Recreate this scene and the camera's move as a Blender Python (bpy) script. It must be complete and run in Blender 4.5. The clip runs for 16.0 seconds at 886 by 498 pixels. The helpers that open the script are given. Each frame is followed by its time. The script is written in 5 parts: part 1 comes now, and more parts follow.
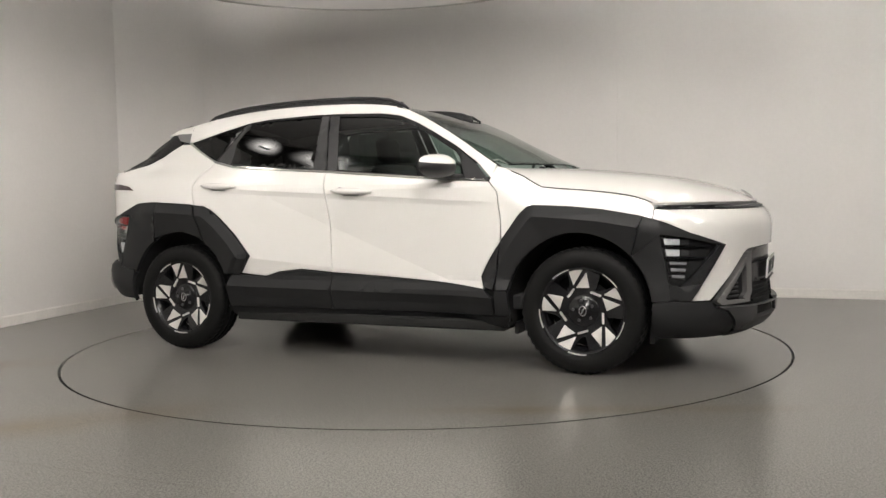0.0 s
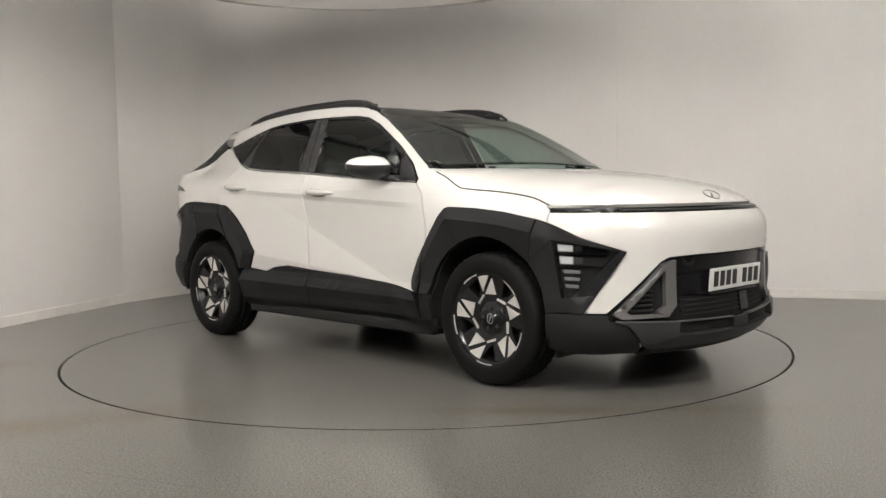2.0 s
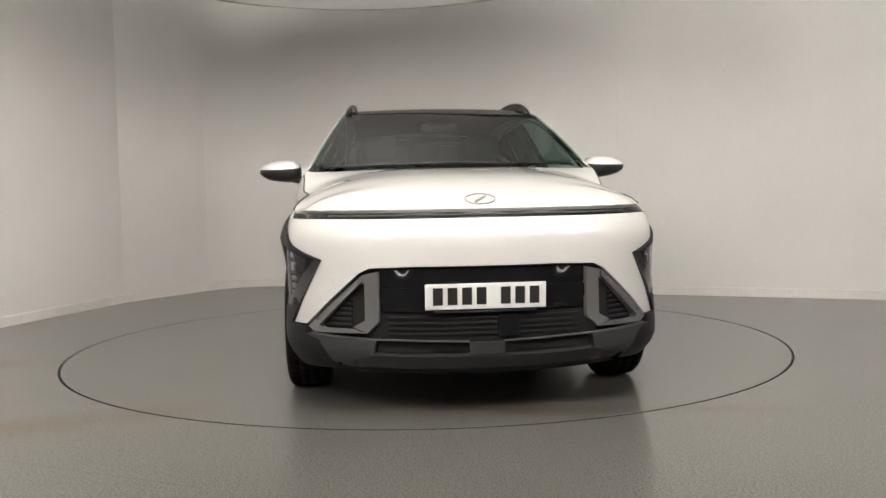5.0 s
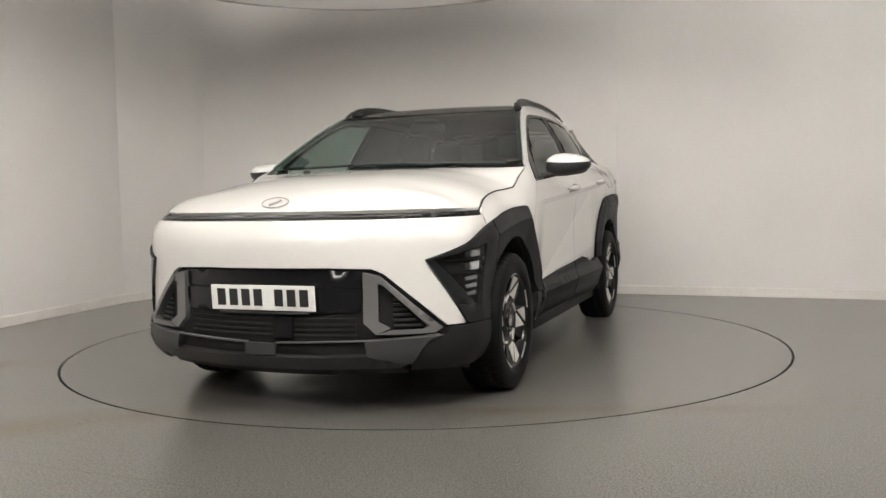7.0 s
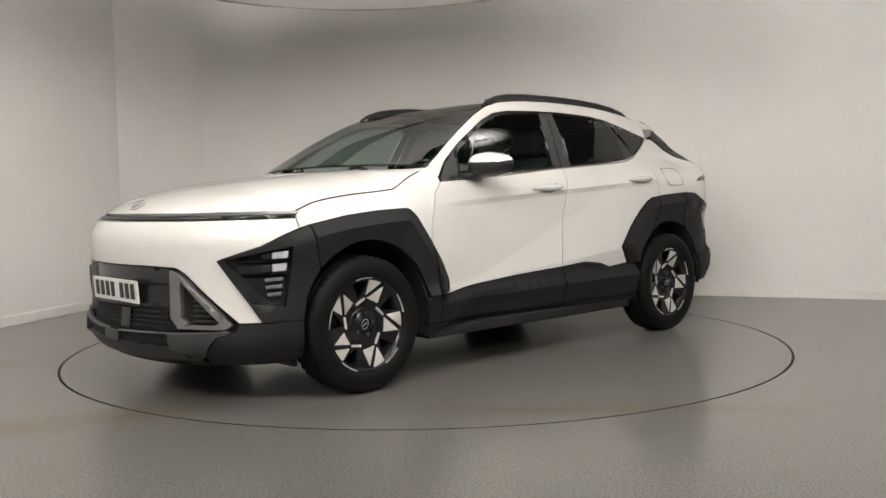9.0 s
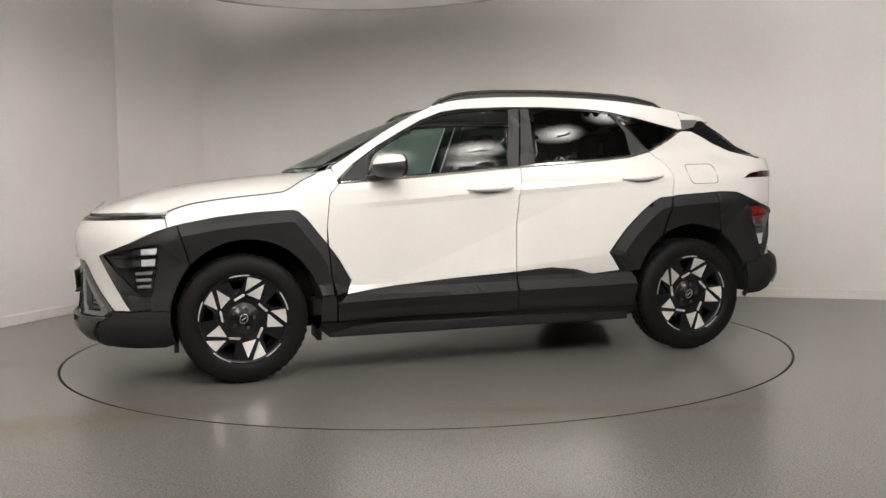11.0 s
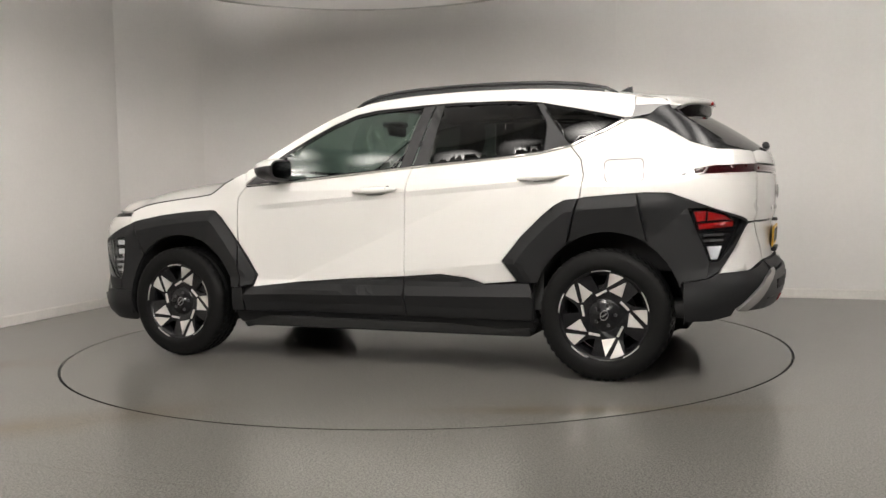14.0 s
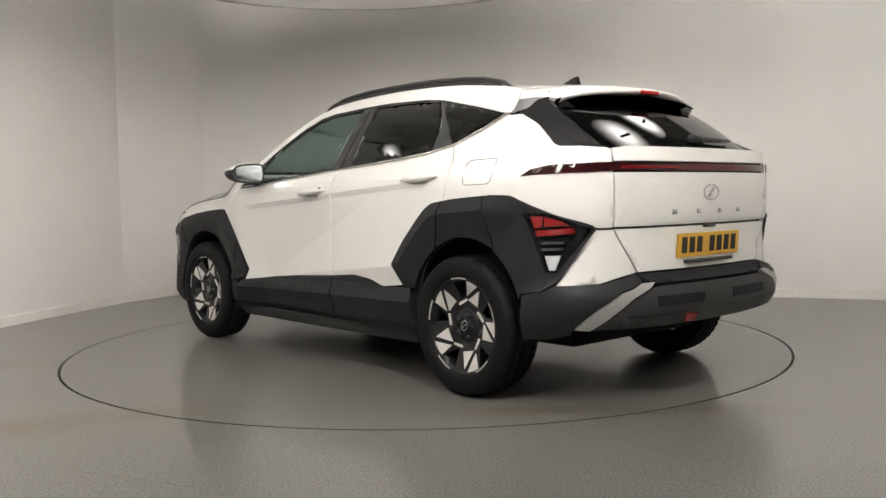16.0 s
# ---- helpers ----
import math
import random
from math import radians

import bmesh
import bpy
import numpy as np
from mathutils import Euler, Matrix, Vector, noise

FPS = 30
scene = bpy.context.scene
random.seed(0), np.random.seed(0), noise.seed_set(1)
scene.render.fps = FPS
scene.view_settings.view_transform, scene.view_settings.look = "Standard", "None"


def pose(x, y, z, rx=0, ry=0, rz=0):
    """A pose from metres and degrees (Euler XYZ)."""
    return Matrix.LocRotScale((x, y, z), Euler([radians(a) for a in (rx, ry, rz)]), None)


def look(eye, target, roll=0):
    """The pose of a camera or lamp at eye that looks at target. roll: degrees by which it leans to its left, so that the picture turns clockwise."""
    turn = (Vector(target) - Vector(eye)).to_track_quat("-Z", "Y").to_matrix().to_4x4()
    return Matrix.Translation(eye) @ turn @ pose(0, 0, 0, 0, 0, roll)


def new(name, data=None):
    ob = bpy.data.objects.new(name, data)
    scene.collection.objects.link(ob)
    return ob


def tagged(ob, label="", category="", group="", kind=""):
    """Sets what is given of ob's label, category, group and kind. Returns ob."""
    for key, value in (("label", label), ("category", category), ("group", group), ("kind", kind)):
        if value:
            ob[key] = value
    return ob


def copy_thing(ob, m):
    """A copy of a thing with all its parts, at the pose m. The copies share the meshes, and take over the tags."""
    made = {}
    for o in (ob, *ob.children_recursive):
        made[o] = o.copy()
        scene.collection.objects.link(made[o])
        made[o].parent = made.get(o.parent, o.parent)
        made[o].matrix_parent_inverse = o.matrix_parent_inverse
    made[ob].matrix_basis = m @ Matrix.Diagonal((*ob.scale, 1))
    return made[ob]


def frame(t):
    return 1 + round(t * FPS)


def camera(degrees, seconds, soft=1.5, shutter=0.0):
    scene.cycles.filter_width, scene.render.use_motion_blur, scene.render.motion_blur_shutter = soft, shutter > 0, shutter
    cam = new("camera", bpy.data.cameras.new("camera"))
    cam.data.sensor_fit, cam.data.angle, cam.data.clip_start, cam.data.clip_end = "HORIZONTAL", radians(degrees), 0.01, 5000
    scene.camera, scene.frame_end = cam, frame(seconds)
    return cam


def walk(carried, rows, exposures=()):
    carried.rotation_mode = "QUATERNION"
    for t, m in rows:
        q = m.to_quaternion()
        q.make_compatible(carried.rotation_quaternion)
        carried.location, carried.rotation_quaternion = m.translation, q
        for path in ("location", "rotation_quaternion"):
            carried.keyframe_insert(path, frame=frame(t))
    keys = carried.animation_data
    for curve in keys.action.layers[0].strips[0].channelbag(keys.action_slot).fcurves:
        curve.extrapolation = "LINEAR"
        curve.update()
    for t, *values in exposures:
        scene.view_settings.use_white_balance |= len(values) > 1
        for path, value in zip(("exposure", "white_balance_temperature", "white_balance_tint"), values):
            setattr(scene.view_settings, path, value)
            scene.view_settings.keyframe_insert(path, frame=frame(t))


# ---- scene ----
# ---- camera, on a stand that stays put ----
cam = camera(53.56, 16.0, soft=1.5)
EYE, AIM = (0.0, -5.845, 0.950), (0.01868, -4.8471, 0.8922)
walk(cam, [(0.0, look(EYE, AIM, -1.104)), (16.0, look(EYE, AIM, -1.104))])
scene.view_settings.exposure = 0.0

# ---- light: the world outside the closed room is dim; unseen lamps and the dish's added glow give the light ----
world = bpy.data.worlds.new("world")
scene.world = world
world.use_nodes = True
world.node_tree.nodes["Background"].inputs[0].default_value = (0.9, 0.92, 1.0, 1)
world.node_tree.nodes["Background"].inputs[1].default_value = 0.02
# the dish's own glow stands for lamplight that its white inside reflects
DISH_GLOW = 2.0        # at the dish's middle
DISH_RIM_GLOW = 0.14    # at its rim
LAMP_GLOW = 51.0        # the round soft lamps under the ceiling, in front of the turntable
RING_GLOW = 27.0        # the ring of shallow lamps over the turntable's near side


# ---- materials ----
def material(name, colour, rough=0.5, metal=0.0, coat=0.0, grain=0.0, grain_size=60.0, stain=0.0, stain_size=2.0,
             bump=0.0, bump_size=200.0, rough_vary=0.0, ior=1.5, spec=0.5):
    """Principled surface with grain and stains at two scales and a fine bump."""
    m = bpy.data.materials.new(name)
    m.use_nodes = True
    n, l = m.node_tree.nodes, m.node_tree.links
    b = n["Principled BSDF"]
    b.inputs["Base Color"].default_value = (*colour, 1)
    b.inputs["Roughness"].default_value = rough
    b.inputs["Metallic"].default_value = metal
    b.inputs["IOR"].default_value = ior
    b.inputs["Coat Weight"].default_value = coat
    b.inputs["Coat Roughness"].default_value = 0.03
    b.inputs["Specular IOR Level"].default_value = spec
    tc = n.new("ShaderNodeTexCoord")

    def tex(size, detail=3.0):
        t = n.new("ShaderNodeTexNoise")
        t.inputs["Scale"].default_value = size
        t.inputs["Detail"].default_value = detail
        l.new(tc.outputs["Object"], t.inputs["Vector"])
        return t.outputs["Fac"]

    def mapped(value, lo, hi):
        r = n.new("ShaderNodeMapRange")
        r.inputs["From Min"].default_value, r.inputs["From Max"].default_value = 0.3, 0.7
        r.inputs["To Min"].default_value, r.inputs["To Max"].default_value = lo, hi
        l.new(value, r.inputs["Value"])
        return r.outputs["Result"]

    last = None
    for amount, size in ((grain, grain_size), (stain, stain_size)):
        if amount:
            v = mapped(tex(size), 1 - amount, 1 + amount)
            if last:
                k = n.new("ShaderNodeMath")
                k.operation = "MULTIPLY"
                l.new(last, k.inputs[0]), l.new(v, k.inputs[1])
                v = k.outputs[0]
            last = v
    if last:
        mix = n.new("ShaderNodeVectorMath")
        mix.operation = "SCALE"
        mix.inputs[0].default_value = colour
        l.new(last, mix.inputs["Scale"])
        l.new(mix.outputs[0], b.inputs["Base Color"])
    if rough_vary:
        l.new(mapped(tex(7.0), max(0.0, rough - rough_vary), min(1.0, rough + rough_vary)), b.inputs["Roughness"])
    if bump:
        bm_ = n.new("ShaderNodeBump")
        bm_.inputs["Strength"].default_value = bump
        bm_.inputs["Distance"].default_value = 0.002
        l.new(tex(bump_size, 2.0), bm_.inputs["Height"])
        l.new(bm_.outputs[0], b.inputs["Normal"])
    return m


def glow(name, colour, strength):
    m = material(name, colour, 0.4)
    b = m.node_tree.nodes["Principled BSDF"]
    b.inputs["Emission Color"].default_value = (*colour, 1)
    b.inputs["Emission Strength"].default_value = strength
    return m


def glass(name, tint, rough=0.0):
    """Tinted car glass: a thin pane that lets part of the light through and mirrors by its angle."""
    m = bpy.data.materials.new(name)
    m.use_nodes = True
    n, l = m.node_tree.nodes, m.node_tree.links
    n.remove(n["Principled BSDF"])
    t, g, f, x = (n.new("ShaderNodeBsdf" + k) if k in ("Transparent", "Glossy") else n.new("ShaderNode" + k)
                  for k in ("Transparent", "Glossy", "LayerWeight", "MixShader"))
    p, k = n.new("ShaderNodeMath"), n.new("ShaderNodeMath")
    p.operation, k.operation = "POWER", "MULTIPLY_ADD"
    p.inputs[1].default_value, k.inputs[1].default_value, k.inputs[2].default_value = 5.0, 0.90, 0.055
    t.inputs["Color"].default_value = (*tint, 1)
    g.inputs["Roughness"].default_value = rough
    l.new(f.outputs["Facing"], p.inputs[0]), l.new(p.outputs[0], k.inputs[0])
    l.new(k.outputs[0], x.inputs[0]), l.new(t.outputs[0], x.inputs[1]), l.new(g.outputs[0], x.inputs[2])
    l.new(x.outputs[0], n["Material Output"].inputs["Surface"])
    return m


PAINT = material("white_paint", (0.63, 0.618, 0.595), 0.34, coat=1.0, stain=0.012, stain_size=1.5)
CLAD = material("dark_cladding", (0.0100, 0.0103, 0.0110), 0.55, spec=0.28, grain=0.06, grain_size=900, stain=0.08, stain_size=5, bump=0.12, bump_size=700)
TRIM = material("pillar_film", (0.030, 0.030, 0.031), 0.5, spec=0.3, grain=0.05, grain_size=500)
LAMP_BODY = material("lamp_smoke", (0.016, 0.0165, 0.018), 0.16, coat=0.4, grain=0.05, grain_size=200)
BLACK = material("black_plastic", (0.012, 0.012, 0.013), 0.42, grain=0.1, grain_size=400)
LINER = material("black_felt", (0.006, 0.006, 0.006), 0.95, grain=0.2, grain_size=300)
GLOSS = material("gloss_black", (0.007, 0.007, 0.008), 0.24, spec=0.35)
SILVER = material("satin_silver", (0.38, 0.37, 0.36), 0.42, metal=0.6, grain=0.05, grain_size=500)
DARKSILVER = material("dark_grey_trim", (0.052, 0.052, 0.053), 0.45, metal=0.5, grain=0.05, grain_size=500)
BLADE = material("satin_grey", (0.17, 0.168, 0.166), 0.4, metal=0.5, grain=0.05, grain_size=500)
STRIP_RED = material("deep_red_strip", (0.10, 0.004, 0.006), 0.2, coat=0.6)
CHROME = material("chrome", (0.75, 0.74, 0.72), 0.14, metal=1.0)
MIRROR = material("mirror_glass", (0.12, 0.13, 0.13), 0.06, metal=1.0)
RUBBER = material("tyre_rubber", (0.005, 0.005, 0.005), 0.6, spec=0.14, grain=0.15, grain_size=120, bump=0.25, bump_size=500)
MACHINED = material("machined_alloy", (0.62, 0.60, 0.57), 0.38, metal=0.45, grain=0.05, grain_size=600)
SIDE_GLASS = glass("side_glass", (0.40, 0.50, 0.47), 0.04)
DARK_GLASS = glass("privacy_glass", (0.05, 0.055, 0.055), 0.04)
SCREEN_GLASS = glass("screen_glass", (0.46, 0.57, 0.53))
CLEAR = glass("clear_plastic", (0.88, 0.89, 0.90))
LAMP_WHITE = material("lamp_reflector", (0.62, 0.63, 0.64), 0.3)
# grey that stands in for the shade below the door handles
GRIP_SHADE = material("grip_shade_grey", (0.26, 0.255, 0.245), 0.5)
LAMP_FIN = material("lamp_fin", (0.24, 0.24, 0.245), 0.3)
RED = material("red_lens", (0.30, 0.010, 0.010), 0.2, coat=0.6, grain=0.2, grain_size=80)
DARKRED = material("dark_red_lens", (0.022, 0.002, 0.003), 0.12, coat=0.8)
PLATE_WHITE = material("white_plate", (0.72, 0.72, 0.70), 0.4, grain=0.02, grain_size=90)
PLATE_YELLOW = material("yellow_plate", (0.56, 0.32, 0.035), 0.4, grain=0.03, grain_size=90)
INK = material("black_ink", (0.012, 0.012, 0.012), 0.5)
SEAT = material("dark_seat_cloth", (0.022, 0.022, 0.023), 0.85, grain=0.2, grain_size=250)
WALL = material("pale_wall_paint", (0.835, 0.812, 0.79), 0.62, grain=0.012, grain_size=35, stain=0.03, stain_size=0.9, bump=0.05, bump_size=120)
SKIRT = material("skirting_paint", (0.84, 0.81, 0.775), 0.5, stain=0.05, stain_size=4, grain=0.03, grain_size=40)
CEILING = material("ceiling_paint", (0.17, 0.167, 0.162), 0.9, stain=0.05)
DISH_BACK = material("dish_shell", (0.6, 0.58, 0.55), 0.6, stain=0.04)


# ---- floor: speckled resin, worn and satin, with tan stains and a painted tan reflection ----
def floor_material():
    m = material("speckled_resin_floor", (0.215, 0.205, 0.19), 0.34)
    n, l = m.node_tree.nodes, m.node_tree.links
    b = n["Principled BSDF"]
    g = n.new("ShaderNodeNewGeometry")

    def tex(size, detail, rough=0.5):
        t = n.new("ShaderNodeTexNoise")
        t.inputs["Scale"].default_value, t.inputs["Detail"].default_value = size, detail
        t.inputs["Roughness"].default_value = rough
        l.new(g.outputs["Position"], t.inputs["Vector"])
        return t.outputs["Fac"]

    def ramp(v, a, b_, ca, cb):
        r = n.new("ShaderNodeValToRGB")
        r.color_ramp.elements[0].position, r.color_ramp.elements[1].position = a, b_
        r.color_ramp.elements[0].color, r.color_ramp.elements[1].color = (*ca, 1), (*cb, 1)
        l.new(v, r.inputs[0])
        return r.outputs[0]

    def mix(mode, f, a, c):
        x = n.new("ShaderNodeMix")
        x.data_type, x.blend_type = "RGBA", mode
        if isinstance(f, float):
            x.inputs[0].default_value = f
        else:
            l.new(f, x.inputs[0])
        l.new(a, x.inputs[6])
        if isinstance(c, tuple):
            x.inputs[7].default_value = (*c, 1)
        else:
            l.new(c, x.inputs[7])
        return x.outputs[2]

    base = ramp(tex(0.8, 4), 0.15, 0.85, (0.143, 0.137, 0.127), (0.172, 0.165, 0.154))
    speck = ramp(tex(115, 4, 0.95), 0.44, 0.56, (0.14, 0.136, 0.13), (1.72, 1.72, 1.72))
    fine = ramp(tex(60, 3, 0.6), 0.3, 0.7, (0.84, 0.84, 0.83), (1.12, 1.12, 1.12))
    col = mix("MULTIPLY", 0.7, mix("MULTIPLY", 0.95, base, speck), fine)
    # tan stains left of the turntable: soft blots with a shape of their own; the third paints a tan reflection along
    # its near edge
    for x, y, rx, ry, a in ((-1.75, -2.08, 1.05, 0.26, 22), (-2.75, -0.62, 0.75, 0.24, 14), (0.9, -2.02, 1.3, 0.10, -4)):
        mp = n.new("ShaderNodeMapping")
        mp.vector_type = "TEXTURE"
        mp.inputs["Location"].default_value = (x, y, 0)
        mp.inputs["Rotation"].default_value = (0, 0, radians(a))
        mp.inputs["Scale"].default_value = (rx, ry, 1)
        l.new(g.outputs["Position"], mp.inputs["Vector"])
        gr = n.new("ShaderNodeTexGradient")
        gr.gradient_type = "SPHERICAL"
        l.new(mp.outputs[0], gr.inputs[0])
        k = n.new("ShaderNodeMath")
        k.operation = "MULTIPLY"
        l.new(ramp(gr.outputs[0], 0.0, 0.9, (0, 0, 0), (1, 1, 1)), k.inputs[0])
        l.new(ramp(tex(2.2, 4), 0.3, 0.65, (0.25, 0.25, 0.25), (0.95, 0.95, 0.95)), k.inputs[1])
        col = mix("MULTIPLY", k.outputs[0], col, (0.66, 0.45, 0.17))
    b.inputs["Coat Weight"].default_value, b.inputs["Coat Roughness"].default_value = 0.40, 0.15
    l.new(col, b.inputs["Base Color"])
    l.new(ramp(tex(1.7, 5), 0.1, 0.9, (0.285, 0.285, 0.285), (0.335, 0.335, 0.335)), b.inputs["Roughness"])
    bp = n.new("ShaderNodeBump")
    bp.inputs["Strength"].default_value, bp.inputs["Distance"].default_value = 0.04, 0.001
    l.new(tex(18, 2), bp.inputs["Height"])
    l.new(bp.outputs[0], b.inputs["Normal"])
    return m


FLOOR = floor_material()


def obj(name, bm, mat, parent=None, label="", smooth=False):
    me = bpy.data.meshes.new(name)
    bm.to_mesh(me)
    bm.free()
    if smooth:
        for p in me.polygons:
            p.use_smooth = True
    me.materials.append(mat)
    ob = new(name, me)
    if parent:
        ob.parent = parent
    if label:
        ob["label"] = label
    return ob


def part(name, bm, mat, parent, label="", smooth=False):
    return obj(name, bm, mat, parent, label, smooth)


def add_box(bm, x0, x1, y0, y1, z0, z1, bevel=0.0):
    r = bmesh.ops.create_cube(bm, size=1.0)
    for v in r["verts"]:
        v.co = Vector((x0 + (v.co.x + .5) * (x1 - x0), y0 + (v.co.y + .5) * (y1 - y0), z0 + (v.co.z + .5) * (z1 - z0)))
    if bevel:
        ed = list({e for v in r["verts"] for e in v.link_edges})
        bmesh.ops.bevel(bm, geom=ed, offset=bevel, segments=2, affect="EDGES", profile=0.5)
    return r["verts"]


TABLE_R = 2.273
# the ring-shaped floor round the turntable pit
bm = bmesh.new()
ring = [(TABLE_R * 1.0035 * math.cos(a), TABLE_R * 1.0035 * math.sin(a)) for a in (2 * math.pi * i / 160 for i in range(160))]
inner = [bm.verts.new((x, y, 0)) for x, y in ring]
low = [bm.verts.new((x, y, -0.05)) for x, y in ring]
mid = [bm.verts.new((x * 1.5, y * 1.5, 0)) for x, y in ring]
out = [bm.verts.new((x * 9 / TABLE_R + 0.5, y * 9 / TABLE_R - 2.5, 0)) for x, y in ring]
for i in range(160):
    j = (i + 1) % 160
    bm.faces.new((inner[i], mid[i], mid[j], inner[j]))
    bm.faces.new((mid[i], out[i], out[j], mid[j]))
    bm.faces.new((low[i], inner[i], inner[j], low[j]))
floor = tagged(obj("floor", bm, FLOOR), "worn grey speckled resin floor with tan stains", "floor", kind="structure")
# fine crack-like joints in the resin near the camera
bm = bmesh.new()
for (x0, y0), (x1, y1) in (((-2.4, -2.22), (-0.70, -2.98)), ((-2.1, -2.51), (-1.32, -1.89))):
    d = Vector((y0 - y1, x1 - x0, 0)).normalized() * 0.0016
    a, b = Vector((x0, y0, 0.0006)), Vector((x1, y1, 0.0006))
    bm.faces.new([bm.verts.new(p) for p in (a - d, b - d, b + d, a + d)])
tagged(obj("floor_joint", bm, material("joint_filler", (0.13, 0.122, 0.11), 0.6)), "thin dark joint line in the resin floor", "floor joint", kind="structure")

bm = bmesh.new()
bmesh.ops.create_cone(bm, cap_ends=True, segments=160, radius1=TABLE_R * 1.05, radius2=TABLE_R * 1.05, depth=0.02,
                      matrix=Matrix.Translation((0, 0, -0.11)))
tagged(obj("pit_floor", bm, LINER), "black floor of the turntable pit", "pit floor", kind="structure")

bm = bmesh.new()
bmesh.ops.create_cone(bm, cap_ends=True, segments=160, radius1=TABLE_R * 0.9965, radius2=TABLE_R * 0.9965, depth=0.1,
                      matrix=Matrix.Translation((0, 0, -0.05)))
turntable = tagged(obj("turntable", bm, FLOOR), "round grey resin turntable flush with the floor", "turntable")
# black band added on the table's edge, darkening the open ring gap
bm = bmesh.new()
band = [[bm.verts.new((r * math.cos(a), r * math.sin(a), z)) for r, z in ((TABLE_R * 0.9965, -0.002), (TABLE_R * 0.9983, -0.002), (TABLE_R * 0.9983, -0.09), (TABLE_R * 0.9965, -0.09))] for a in (2 * math.pi * i / 160 for i in range(160))]
for i in range(160):
    for k in range(4):
        bm.faces.new((band[i][k], band[(i + 1) % 160][k], band[(i + 1) % 160][(k + 1) % 4], band[i][(k + 1) % 4]))
part("gap_band", bm, LINER, turntable, "black band added for the dark gap")

# ---- walls: butted boards in facets, thin open joints between them ----
def wall_run(name, pts, label, height=3.35, thick=0.12, joint=0.0005):
    """A wall along pts, inside to the right of the way; each leg a slab of its own thickness."""
    bm = bmesh.new()
    for (x0, y0), (x1, y1) in zip(pts, pts[1:]):
        d = Vector((x1 - x0, y1 - y0, 0)).normalized()
        o = Vector((-d.y, d.x, 0)) * thick
        a, b = Vector((x0, y0, 0)) + d * joint, Vector((x1, y1, 0)) - d * joint
        quad = [a, b, b + o, a + o]
        lo = [bm.verts.new(p) for p in quad]
        hi = [bm.verts.new(p + Vector((0, 0, height))) for p in quad]
        bm.faces.new(lo[::-1]), bm.faces.new(hi)
        for i in range(4):
            j = (i + 1) % 4
            bm.faces.new((lo[i], lo[j], hi[j], hi[i]))
    bmesh.ops.recalc_face_normals(bm, faces=bm.faces)
    return tagged(obj(name, bm, WALL), label, "wall", kind="structure")


def skirting(pts, height=0.085, thick=0.014):
    bm = bmesh.new()
    for (x0, y0), (x1, y1) in zip(pts, pts[1:]):
        d = Vector((x1 - x0, y1 - y0, 0)).normalized()
        o = Vector((d.y, -d.x, 0)) * thick
        a, b = Vector((x0, y0, 0.001)), Vector((x1, y1, 0.001))
        prof = ((0, 0), (1, 0), (1, height - 0.01), (0.45, height), (0, height))
        A = [bm.verts.new(a + o * (p + .05) + Vector((0, 0, q))) for p, q in prof]
        B = [bm.verts.new(b + o * (p + .05) + Vector((0, 0, q))) for p, q in prof]
        for i in range(5):
            j = (i + 1) % 5
            bm.faces.new((A[i], A[j], B[j], B[i]))
        bm.faces.new(A), bm.faces.new(B[::-1])
    bmesh.ops.recalc_face_normals(bm, faces=bm.faces)
    return tagged(obj("baseboard", bm, SKIRT), "low white-painted skirting board along the wall", "skirting board", kind="structure")


LEFT = [(-5.0, -4.0), (-3.35, 1.10), (-2.93, 2.66), (-2.36, 3.66)]
CORNER = [((1 - t) ** 2 * -2.36 + 2 * t * (1 - t) * -1.98 + t * t * -1.25, (1 - t) ** 2 * 3.66 + 2 * t * (1 - t) * 4.20 + t * t * 3.87) for t in (i / 24 for i in range(25))]
RIGHT = [(-1.25, 3.87), (1.84, 2.53), (3.95, 1.62), (7.2, 0.22)]
BACK = [(7.2, 0.22), (7.2, -8.8), (-5.0, -8.8), (-5.0, -4.0)]
wall_run("wall_west", LEFT, "pale grey painted wall of butted boards")
bm = bmesh.new()
cols = []
for k, (x, y) in enumerate(CORNER):
    (xa, ya), (xb, yb) = CORNER[max(0, k - 1)], CORNER[min(24, k + 1)]
    d = Vector((xb - xa, yb - ya, 0)).normalized()
    a, o = Vector((x, y, 0)), Vector((x - d.y * 0.12, y + d.x * 0.12, 0))
    cols.append([bm.verts.new(p + Vector((0, 0, h))) for p, h in ((a, 0), (a, 3.35), (o, 3.35), (o, 0))])
for A, B in zip(cols, cols[1:]):
    for i in range(4):
        bm.faces.new((A[i], A[(i + 1) % 4], B[(i + 1) % 4], B[i]))
bm.faces.new(cols[0]), bm.faces.new(cols[-1])
bmesh.ops.recalc_face_normals(bm, faces=bm.faces)
for f in bm.faces:
    f.smooth = abs(f.normal.z) < 0.1 and len(f.verts) == 4 and f.calc_area() < 1.5
for e in bm.edges:
    e.smooth = e.calc_face_angle(0.0) < radians(30)
tagged(obj("wall_corner", bm, WALL), "pale grey rounded corner of the wall", "wall", kind="structure")
wall_run("wall_north", RIGHT, "pale grey painted wall, evenly lit")
wall_run("wall_south", BACK, "pale grey painted wall closing the room")
for run in (LEFT, CORNER, RIGHT, BACK):
    skirting(run)
# out of view; dark grey so that the car's glass mirrors little of it
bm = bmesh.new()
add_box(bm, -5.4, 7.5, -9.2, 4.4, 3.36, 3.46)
tagged(obj("ceiling", bm, CEILING), "plain dark grey ceiling above the light dish", "ceiling", kind="structure")

